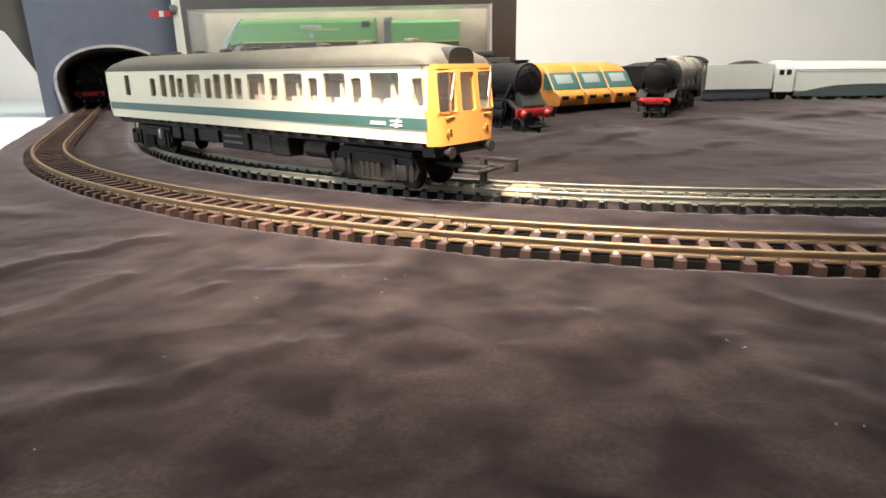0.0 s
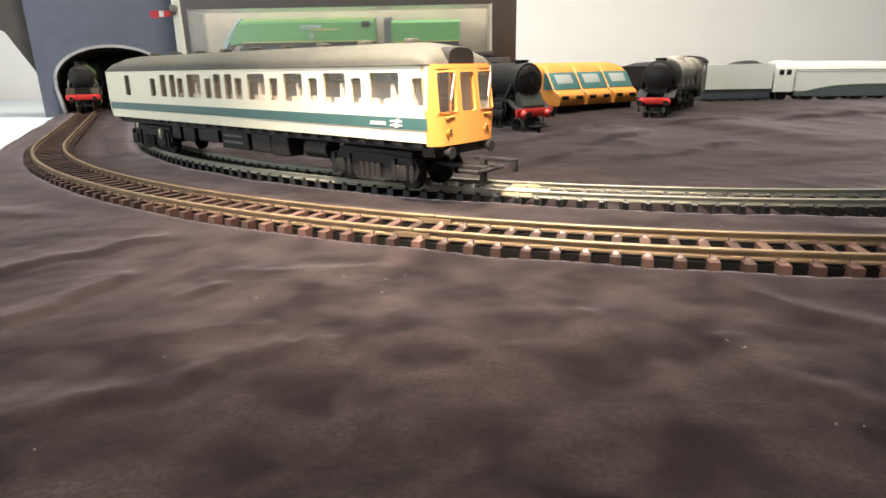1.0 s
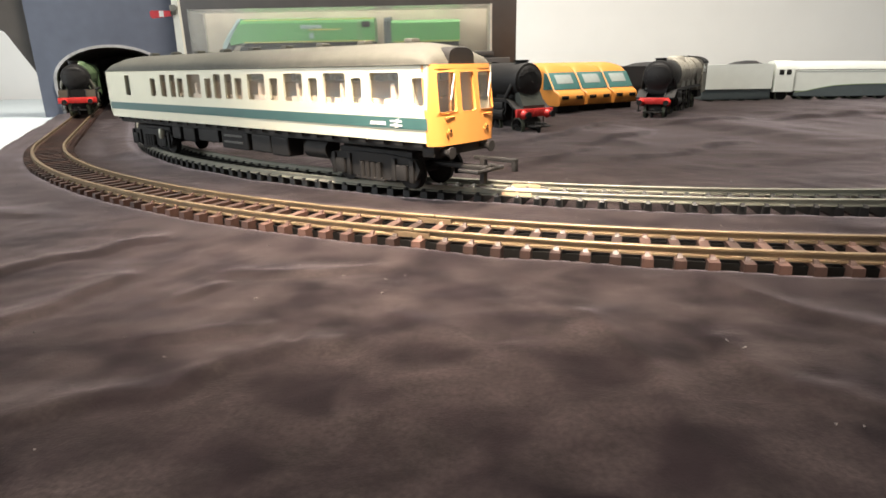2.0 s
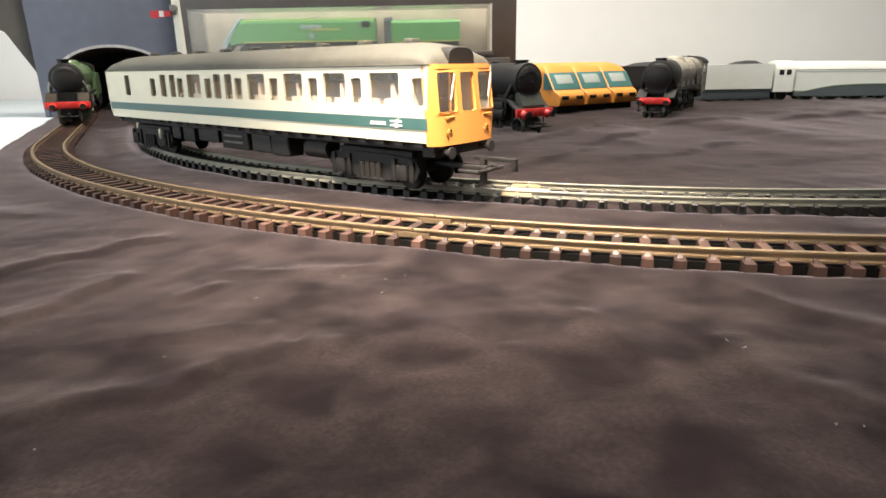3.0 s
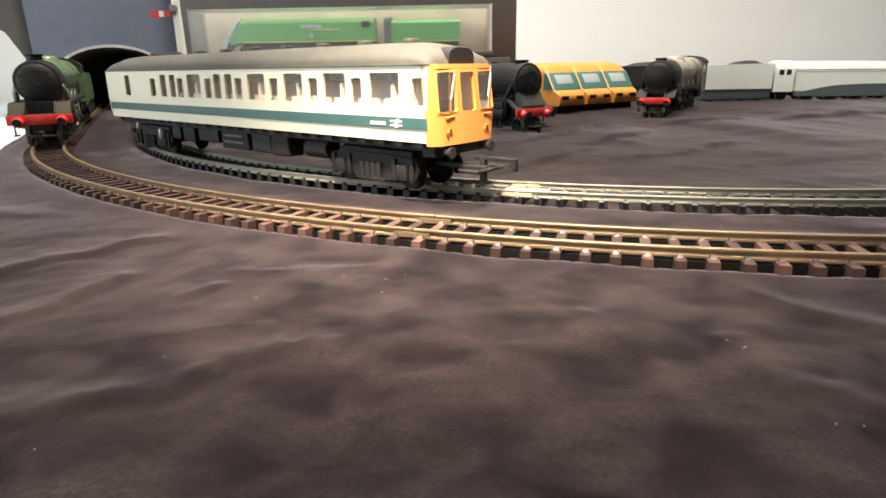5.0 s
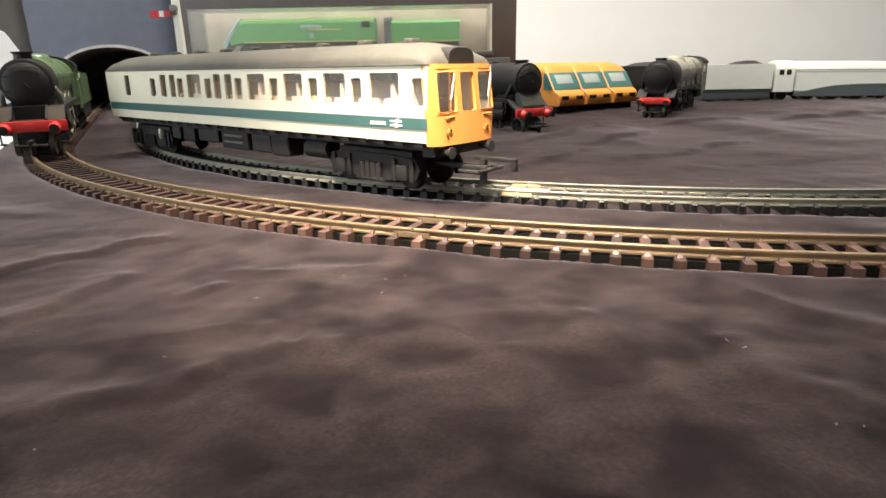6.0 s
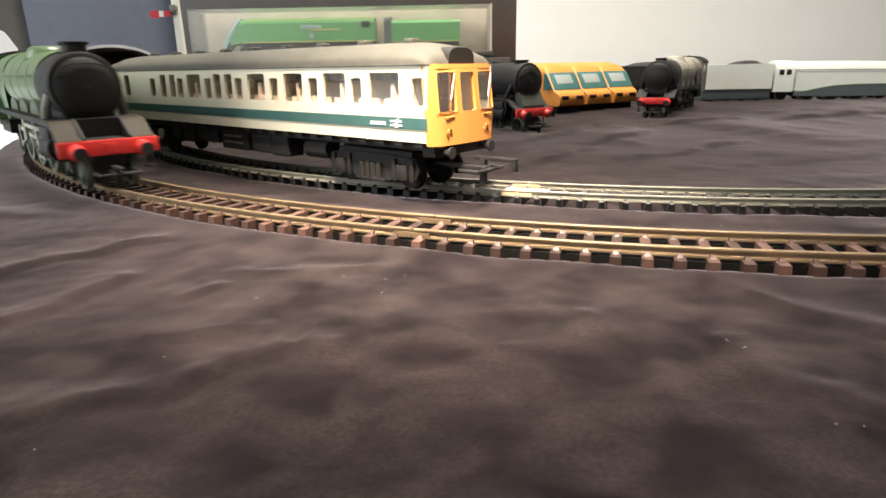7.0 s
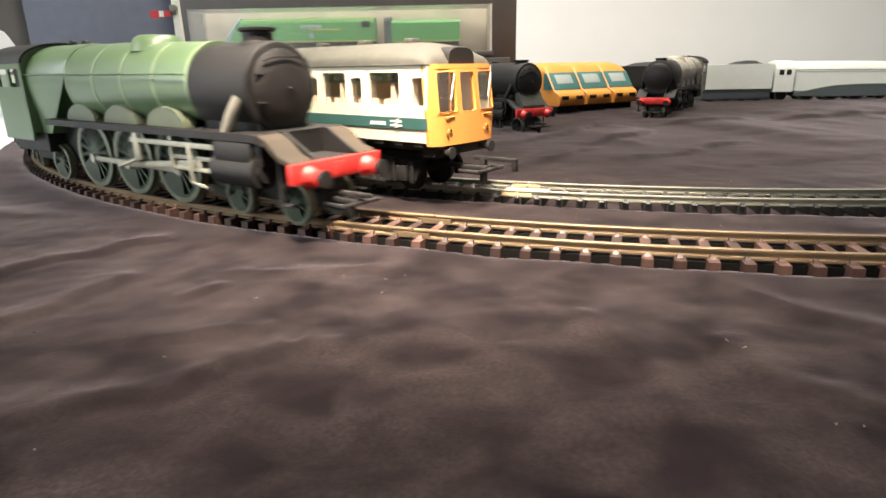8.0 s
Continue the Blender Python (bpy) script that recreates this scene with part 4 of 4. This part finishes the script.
    prism(bm, sec + sec2, "x", -95, -62.5)
    part("cab_roof", bm, SMOKE, t, "dark cab roof")
    bm = B()
    box(bm, -93, -66.5, -16, 16, 19.6, 21.0, 0.2)
    part("cab_floor", bm, frame_m, t, smooth=0)
    # Black blocks added inside the cab so that its windows look dark.
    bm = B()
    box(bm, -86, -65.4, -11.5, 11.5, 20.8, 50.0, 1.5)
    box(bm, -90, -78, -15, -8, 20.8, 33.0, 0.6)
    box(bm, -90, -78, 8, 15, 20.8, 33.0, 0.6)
    part("cab_dark_fill", bm, SMOKE, t, "black block added inside the cab to darken its windows")
    rollers = []
    for x in (-29.0, 0.0, 29.0):
        rollers.append((wheelset(t, x, 13.2, 8.6, wheel_m, TYRE, "driving_wheelset", spokes=16), x, 13.2))
    for x in (61.0, 87.0):
        rollers.append((wheelset(t, x, 6.4, 8.4, wheel_m, TYRE, "bogie_wheelset", spokes=10), x, 6.4))
    rollers.append((wheelset(t, -60, 7.4, 8.4, wheel_m, TYRE, "trailing_wheelset", spokes=10), -60, 7.4))
    bm = B()
    box(bm, 55, 93, -5.5, 5.5, 5.0, 9.0, 0.5)
    part("bogie_frame", bm, frame_m, t)
    rods, cons = [], []
    for s in (-1, 1):
        bm = B()
        box(bm, -30.5, 30.5, -0.5, 0.5, -0.95, 0.95, 0.15)
        for x in (-29, 0, 29):
            cyl(bm, (x, 0, 0), "y", 1.7, 1.8, 14)
        rods.append((part("coupling_rod", bm, rod_m, t, "bright steel coupling rod", at=mm(0, s * 11.6, 13.2 - 4.0)), s))
        bm = B()
        box(bm, 0, 44.5, -0.45, 0.45, -1.05, 1.05, 0.15)
        cyl(bm, (0, 0, 0), "y", 1.7, 1.6, 14)
        box(bm, 42, 47, -1.3, 1.3, -1.7, 1.7, 0.3)
        cons.append((part("connecting_rod", bm, rod_m, t, "bright steel connecting rod", at=mm(0, s * 13.4, 13.2 - 4.0, 0, -8, 0)), s))
    if moving:
        LOCO_MOVERS.update(loco=t, rollers=rollers, rods=rods, cons=cons)
    return t


def tender(name, at, label, body_m, frame_m, moving=False):
    t = thing(name, at, label, "tender")
    bm = B()
    side = [(-44, 19), (44, 19), (44, 40), (40, 43.5), (-34, 43.5), (-40, 40), (-44, 40)]
    prism(bm, side, "y", -16.2, 16.2)
    part("tank", bm, body_m, t, smooth=20)
    bm = B()
    loft(bm, [[(x, y * k, 43.4 + h * (1 - (y / 14.0) ** 2)) for y in (-14, -9, -4, 0, 4, 9, 14)] + [(x, 14 * k, 42), (x, -14 * k, 42)] for x, k, h in ((-30, 0.8, 0.5), (-18, 1, 4.0), (0, 1, 5.0), (18, 1, 4.2), (36, 0.9, 1.0))])
    part("coal", bm, COAL, t)
    bm = B()
    for s in (-1, 1):
        prism(bm, [(-45, 19.2), (45, 19.2), (45, 12), (40, 6), (34, 10), (22, 6), (12, 10), (0, 6), (-12, 10), (-22, 6), (-34, 10), (-40, 6), (-45, 12)], "y", s * 13.8, s * 15.0)
    box(bm, -45, 45, -13.8, 13.8, 14, 19, 0.3)
    part("main_frame", bm, frame_m, t, smooth=0)
    rollers = [(wheelset(t, x, 7.6, 8.4, frame_m, TYRE, "tender_wheelset"), x, 7.6) for x in (-34, -11.5, 11.5, 34)]
    bm = B()
    box(bm, 44, 50, -1.4, 1.4, 9, 10.4, 0.2)
    part("drawbar", bm, frame_m, t)
    if moving:
        LOCO_MOVERS.update(tender=t, tender_rollers=rollers)
    return t


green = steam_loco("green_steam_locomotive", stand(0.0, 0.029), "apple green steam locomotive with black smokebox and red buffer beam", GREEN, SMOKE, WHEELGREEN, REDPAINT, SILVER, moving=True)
tender("green_tender", stand(-0.14, 0.03), "apple green coal tender behind the steam locomotive", GREEN, SMOKE, moving=True)


def ground_pose(x, y, z, heading, ahead):
    """A thing on the cloth whose front, that far ahead of its middle, stands at x, y."""
    a = radians(heading)
    return pose(x - ahead * math.cos(a), y - ahead * math.sin(a), z, 0, 0, heading)


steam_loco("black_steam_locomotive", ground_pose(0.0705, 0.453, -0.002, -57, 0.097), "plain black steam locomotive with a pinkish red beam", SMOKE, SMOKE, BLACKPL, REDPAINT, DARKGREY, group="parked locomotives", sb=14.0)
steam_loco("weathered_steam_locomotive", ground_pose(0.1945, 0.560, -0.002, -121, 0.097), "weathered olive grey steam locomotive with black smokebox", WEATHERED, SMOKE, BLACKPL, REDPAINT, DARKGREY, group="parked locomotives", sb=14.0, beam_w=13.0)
tender("black_tender", pose(0.262, 0.79, 0.0, 0, 0, -60), "plain black coal tender standing among the parked engines", SMOKE, SMOKE)


# ---------------------------------------------------------------- wedge-nosed power cars
def power_car(at):
    t = thing("diesel_power_car", at, "yellow wedge-nosed diesel power car with a teal windscreen", "train", "parked power cars")

    def ring(x, w, z0, z1, r, rise):
        """Upright sides, a rounded shoulder and a slightly crowned top."""
        right = [(x, w - r + r * math.cos(radians(15 * i)), z1 - r + r * math.sin(radians(15 * i))) for i in range(6)]
        top = [(x, (w - r) * k, z1 + rise * (1 - k * k)) for k in (0.85, 0.45, 0.0, -0.45, -0.85)]
        return [(x, w, z0)] + right + top + [(x, -y, z) for _, y, z in right[::-1]] + [(x, -w, z0)]
    bm = B()
    loft(bm, [ring(-150, 17.8, 9, 48.5, 6.5, 2), ring(-40, 17.8, 9, 48.5, 6.5, 2), ring(-33, 17.8, 9, 47.8, 6, 1.8), ring(-27, 17.8, 9, 46.0, 5, 1.2), ring(-22.5, 17.7, 9, 42.6, 3.4, 0.5), ring(-20.5, 17.6, 9, 41.0, 2.6, 0.2),
              ring(-8, 17.2, 8.5, 23.8, 1.6, 0), ring(-3, 16.8, 8.5, 21.8, 1.6, 0), ring(-0.8, 16.4, 9, 19.6, 1.6, 0), ring(0, 15.8, 10, 17.5, 1.6, 0)])
    part("body", bm, AMBER, t, smooth=50)
    bm = B()
    box(bm, -146, -6, -14, 14, 2, 9.4, 0.8)
    part("underframe", bm, BLACKPL, t)
    a = math.degrees(math.atan2(41.0 - 23.8, 12.5))
    bm = B()
    box(bm, -10.2, 10.2, -16.2, 16.2, -0.2, 0.35, 0.15)
    ws = part("windscreen_surround", bm, TEALGLASS, t, "teal windscreen surround", at=mm(-14.2, 0, 32.4, 0, a, 0))
    bm = B()
    box(bm, -7.4, 3.4, -10.4, 10.4, 0.3, 0.6, 0.15)
    part("windscreen", bm, PALEGLASS, ws, "pale grey windscreen")
    for s in (-1, 1):
        bm = B()
        prism(bm, [(-25, 40.5), (-20.5, 40.0), (-9.5, 24.5), (-25, 24.0)], "y", s * 17.55, s * 17.95)
        part("side_panel", bm, TEALGLASS, t, smooth=0)
        bm = B()
        box(bm, -0.6, 0.7, s * 9.0 - 4.2, s * 9.0 + 4.2, 15.0, 18.4, 0.4)
        part("headlight", bm, DARKGREY, t, "dark headlight cluster")
    for x in (-28, -120):
        for w in (-13, 13):
            wheelset(t, x + w, 6.5)
    return t


car = power_car(ground_pose(0.1330, 0.619, -0.001, -63, 0.0))
copy_thing(car, ground_pose(0.1660, 0.641, -0.001, -63, 0.0))
copy_thing(car, ground_pose(0.2000, 0.664, -0.001, -63, 0.0))


# ---------------------------------------------------------------- streamlined grey engine and its tender
def streamliner():
    t = thing("streamlined_locomotive", pose(0.4065, 0.770, -0.0005, 0, 0, -5), "silver grey streamlined steam locomotive with a dark skirt", "locomotive", "parked locomotives")

    def ring(x, w, z1, z0=12.0):
        return [(x, w * math.cos(math.pi * i / 14), z1 - 13.5 + 13.5 * math.sin(math.pi * i / 14)) for i in range(15)] + [(x, -w, z0), (x, w, z0)]
    bm = B()
    loft(bm, [ring(24, 14.5, 46.5), ring(90, 14.5, 46.0), ring(140, 13.8, 44.5), ring(160, 12.5, 40), ring(172, 11, 32, 13)])
    part("casing", bm, SILVERGREY, t, smooth=40)
    bm = B()
    sec = [(16.4 * math.cos(math.pi * i / 12), 36 + 11.5 * math.sin(math.pi * i / 12)) for i in range(13)]
    prism(bm, [(16.4, 11)] + sec + [(-16.4, 11)], "x", 2, 24)
    cab = part("cab", bm, SILVERGREY, t, smooth=30)
    for s in (-1, 1):
        for x in (6, 14.5):
            bm = B()
            box(bm, x, x + 5.5, s * 16.4 - 0.25, s * 16.4 + 0.25, 31, 37, 0.2)
            part("cab_window", bm, BLACKPL, cab, "small dark cab window")
        bm = B()
        topc = [(26, 10.5), (40, 12.0), (55, 15.0), (70, 17.6), (95, 18.8), (130, 19.0), (165, 18.5)]
        prism(bm, topc + [(165, 5), (60, 5), (26, 6)], "y", s * 14.2, s * 16.6)
        part("skirt", bm, SLATE, t, "dark slate grey skirt", smooth=20)
        bm = B()
        prism(bm, [(x, z + 0.5) for x, z in topc] + [(x, z - 0.5) for x, z in topc[::-1]], "y", s * 16.5, s * 16.9)
        part("skirt_edge", bm, LINING, t, smooth=0)
        bm = B()
        tube(bm, [(26, s * 14.9, 36.5), (90, s * 14.9, 36), (140, s * 14.2, 35)], 0.35, 6)
        part("handrail", bm, DARKGREY, t)
    bm = B()
    box(bm, 0, 168, -8, 8, 6, 14, 0.4)
    part("main_frame", bm, SMOKE, t)
    for x, r in ((14, 7.2), (44, 13), (73, 13), (102, 13), (130, 6.4), (155, 6.4)):
        wheelset(t, x, r, 8.4, BLACKPL, TYRE, "wheelset")
    t2 = thing("streamlined_tender", pose(0.3645, 0.773, -0.0005, 0, 0, -3), "silver grey tender loaded with coal, dark lower frames", "tender")
    bm = B()
    prism(bm, [(-41, 15), (41, 15), (41, 43), (35, 44.5), (-34, 44.0), (-41, 43)], "y", -16, 16)
    part("tank", bm, SILVERGREY, t2, smooth=20)
    bm = B()
    loft(bm, [[(x, y, 44 + h * (1 - (y / 13.0) ** 2)) for y in (-13, -8, -3, 3, 8, 13)] + [(x, 13, 42), (x, -13, 42)] for x, h in ((-6, 0.6), (2, 3.2), (14, 4.6), (24, 4.2), (31, 1.0))])
    part("coal", bm, COAL, t2)
    bm = B()
    box(bm, -41, 41, -14.5, 14.5, 2.5, 15.4, 0.6)
    part("main_frame", bm, SLATE, t2)
    for x in (-28, -9, 9, 28):
        wheelset(t2, x, 7.4, 8.4)


streamliner()


# ---------------------------------------------------------------- semaphore signal
def signal():
    t = thing("semaphore_signal", pose(-0.2032, 0.5, 0.0, 0, 0, 0), "cream semaphore signal post with a red and white arm", "signal")
    bm = B()
    loft(bm, [[(x, y, z) for x, y in ((-w, -w), (w, -w), (w, w), (-w, w))] for z, w in ((0, 3.0), (140, 2.1))])
    part("post", bm, SIGNALWHITE, t, smooth=0)
    bm = B()
    box(bm, -9, 9, -9, 9, -0.5, 2.5, 0.5)
    part("base", bm, BLACKPL, t)
    bm = B()
    prism(bm, [(-19.0, 89.0), (-17.5, 87.6), (-3.2, 89.2), (-3.2, 93.0), (-17.5, 93.4), (-19.0, 92.4)], "y", -4.4, -3.4)
    arm = part("arm", bm, SIGNALRED, t, "red signal arm", smooth=0)
    bm = B()
    box(bm, -11.8, -8.4, -4.6, -4.35, 88.7, 93.0, 0)
    part("arm_band", bm, WHITEPL, arm, "white band across the arm", smooth=0)
    bm = B()
    cyl(bm, (-0.5, -3.6, 95), "y", 2.4, 1.2, 16)
    box(bm, -4, 0.5, -3.4, -2.6, 89.8, 97.2, 0.4)
    part("spectacle", bm, OLIVEGREY, arm)
    bm = B()
    cyl(bm, (0, 0, 144), "z", 1.8, 8, 12, 0.2)
    part("finial", bm, SIGNALWHITE, t)


signal()


# ---------------------------------------------------------------- display case on its dark box
def display_case():
    t = thing("storage_box", pose(-0.095, 0.72, 0.0), "long matt black storage box under the display case", "box")
    bm = B()
    box(bm, -178, 172, -38, 60, -1, 56, 1)
    part("box_body", bm, BLACKCARD, t)
    c = thing("display_case", pose(-0.104, 0.71, 0.057), "clear plastic display case with grey card backing", "case")
    bm = B()
    box(bm, -166, 163, -26, 26, 0, 6, 1)
    part("plinth", bm, BLACKCARD, c)
    bm = B()
    box(bm, -164, 161, 22, 24, 6, 53.4, 0.2)
    part("backing", bm, CARDBEIGE, c)
    bm = B()
    box(bm, -162, 159, -25, -24, 6, 52.5, 0)
    part("front_pane", bm, CASEGLASS, c, smooth=0).visible_shadow = False
    bm = B()
    box(bm, -162, 159, -25, 22, 52.6, 53.6, 0)
    part("top_pane", bm, CASEGLASS, c, smooth=0).visible_shadow = False
    for x in (-163.6, 159.1):
        bm = B()
        box(bm, x, x + 2.2, -25.6, 22, 6, 53.8, 0.3)
        part("end_pane", bm, CARDBEIGE if x > 0 else CASEGLASS, c, smooth=0)
    b = thing("backboard", pose(-0.094, 0.80, 0.0), "large black card board standing behind the case", "board")
    bm = B()
    box(bm, -230, 191, -2, 2, -1, 320, 0.5)
    part("card", bm, BLACKCARD, b)


display_case()


def case_engine():
    t = thing("green_streamlined_engine", pose(-0.104, 0.712, 0.063, 0, 0, 180), "bright green slab-sided model engine inside the clear case", "locomotive")

    def ring(x, w, z0, z1, r=5.0):
        return [(x, -w, z0), (x, -w, z1 - r), (x, -w + r * 0.35, z1 - r * 0.3), (x, -w + r, z1), (x, w - r, z1), (x, w - r * 0.35, z1 - r * 0.3), (x, w, z1 - r), (x, w, z0)]
    bm = B()
    loft(bm, [ring(-34, 15, 13, 37.5), ring(60, 15, 13, 38), ring(108, 15, 13, 38), ring(113, 14.5, 13, 37), ring(126, 13.5, 11, 20, 3)])
    part("casing", bm, BRIGHTGREEN, t, smooth=25)
    bm = B()
    loft(bm, [ring(112.5, 14.8, 34.5, 39, 3), ring(116, 14.4, 32.5, 38, 3), ring(130, 13.6, 9, 20, 3), ring(135, 12.8, 4, 11, 2)])
    part("front_cowl", bm, PALEBLUE, t, "pale front cowl", smooth=25)
    for z, a, b in ((13.6, -34, 110), (36.2, -34, 108)):
        bm = B()
        box(bm, a, b, 15.0, 15.25, z - 0.45, z + 0.45, 0)
        part("lining", bm, YLINE, t, "thin yellow lining", smooth=0)
    bm = B()
    box(bm, 2, 38, 15.0, 15.3, 25.2, 26.3, 0)
    part("nameplate_bar", bm, YLINE, t, smooth=0)
    bm = B()
    box(bm, 33, 38, 15.0, 15.4, 16.5, 22.5, 0.4)
    part("crest", bm, PALEBLUE, t)
    bm = B()
    box(bm, 24, 47, 15.0, 15.3, 27.0, 30.5, 0.1)
    part("name_panel", bm, PALEBLUE, t, "pale blue name panel")
    bm = B()
    box(bm, -17.6, -16.4, 15.0, 15.35, 15, 35, 0)
    part("cab_edge", bm, LINING, t, "pale upright cab edge", smooth=0)
    bm = B()
    box(bm, -29, -20, 15.0, 15.3, 27.5, 33.5, 0.1)
    part("cab_window", bm, DARKGREY, t, "small dark cab window")
    bm = B()
    box(bm, -34, 112, -9, 9, 3.5, 13.2, 0.3)
    part("main_frame", bm, BLACKPL, t)
    for x, r in ((-22, 6), (10, 10), (38, 10), (66, 10), (92, 5.4), (112, 5.4)):
        wheelset(t, x, r, 8.4)
    t2 = thing("green_engine_tender", pose(-0.104, 0.712, 0.063, 0, 0, 180), "bright green model tender inside the clear case", "tender")
    bm = B()
    loft(bm, [ring(-127, 15, 11, 34, 3), ring(-52, 15, 11, 34, 3)])
    part("tank", bm, BRIGHTGREEN, t2, smooth=25)
    bm = B()
    loft(bm, [ring(-52, 14.5, 9, 38, 4), ring(-44, 13.5, 9, 37, 4)])
    part("tender_front", bm, SLATE, t2, smooth=25)
    bm = B()
    box(bm, -126, -46, -12, 12, 3, 11.2, 0.3)
    part("main_frame", bm, BLACKPL, t2)
    bm = B()
    box(bm, -127, -54, 15.0, 15.25, 11.5, 12.3, 0)
    part("lining", bm, YLINE, t2, smooth=0)
    for x in (-115, -88, -60):
        wheelset(t2, x, 6.5)


case_engine()


# ---------------------------------------------------------------- what moves
RUN = [(0.0, -0.556), (0.3, -0.514), (0.6, -0.475), (0.9, -0.442), (1.2, -0.418), (1.5, -0.398), (1.7, -0.380), (2.8, -0.2646), (3.2, -0.2205), (3.6, -0.1755), (4.0, -0.1350), (4.4, -0.0995), (4.7, -0.0775),
       (5.8, -0.0095), (6.0, -0.0025), (6.2, 0.0095), (6.4, 0.0315), (6.6, 0.0655), (6.8, 0.1015), (7.0, 0.1335), (7.2, 0.1620), (7.5, 0.1985), (7.8, 0.2288), (8.0, 0.2455)]


def run(t):
    """How far the locomotive has come along its track at t seconds."""
    for i in range(len(RUN) - 1):
        (t0, a), (t1, b) = RUN[i], RUN[i + 1]
        if t <= t1 + 1e-9:
            def slope(j):
                if j <= 0 or j >= len(RUN) - 1:
                    k = 0 if j <= 0 else len(RUN) - 2
                    return (RUN[k + 1][1] - RUN[k][1]) / (RUN[k + 1][0] - RUN[k][0])
                return (RUN[j + 1][1] - RUN[j - 1][1]) / (RUN[j + 1][0] - RUN[j - 1][0])
            h = t1 - t0
            k = (t - t0) / h
            return ((2 * k ** 3 - 3 * k ** 2 + 1) * a + (k ** 3 - 2 * k ** 2 + k) * h * slope(i) + (-2 * k ** 3 + 3 * k ** 2) * b + (k ** 3 - k ** 2) * h * slope(i + 1))
    return RUN[-1][1]


def motions():
    steps = [i / 30 for i in range(241)]
    mv = LOCO_MOVERS
    coarse = [i / 15 for i in range(121)]
    walk(mv["loco"], [(t, stand(run(t), 0.029)) for t in coarse])
    walk(mv["tender"], [(t, stand(run(t) - 0.142, 0.034)) for t in coarse])
    end = run(8.0)
    for ob, x, r in mv["rollers"] + mv["tender_rollers"]:
        walk(ob, [(t, mm(x, 0, r, 0, math.degrees((run(t) - end) / (r / 1000)) + 40, 0)) for t in steps])
    for ob, s in mv["rods"]:
        rows = []
        for t in steps:
            a = (run(t) - end) / 0.0132 + 1.9 + (0 if s < 0 else math.pi / 2)
            rows.append((t, mm(4.0 * math.sin(a), s * 11.6, 13.2 + 4.0 * math.cos(a))))
        walk(ob, rows)
    for ob, s in mv["cons"]:
        rows = []
        for t in steps:
            a = (run(t) - end) / 0.0132 + 1.9 + (0 if s < 0 else math.pi / 2)
            rows.append((t, mm(4.0 * math.sin(a), s * 13.4, 13.2 + 4.0 * math.cos(a), 0, math.degrees(math.asin((4.0 * math.cos(a) - 2.3) / 44.0)), 0)))
        walk(ob, rows)


motions()
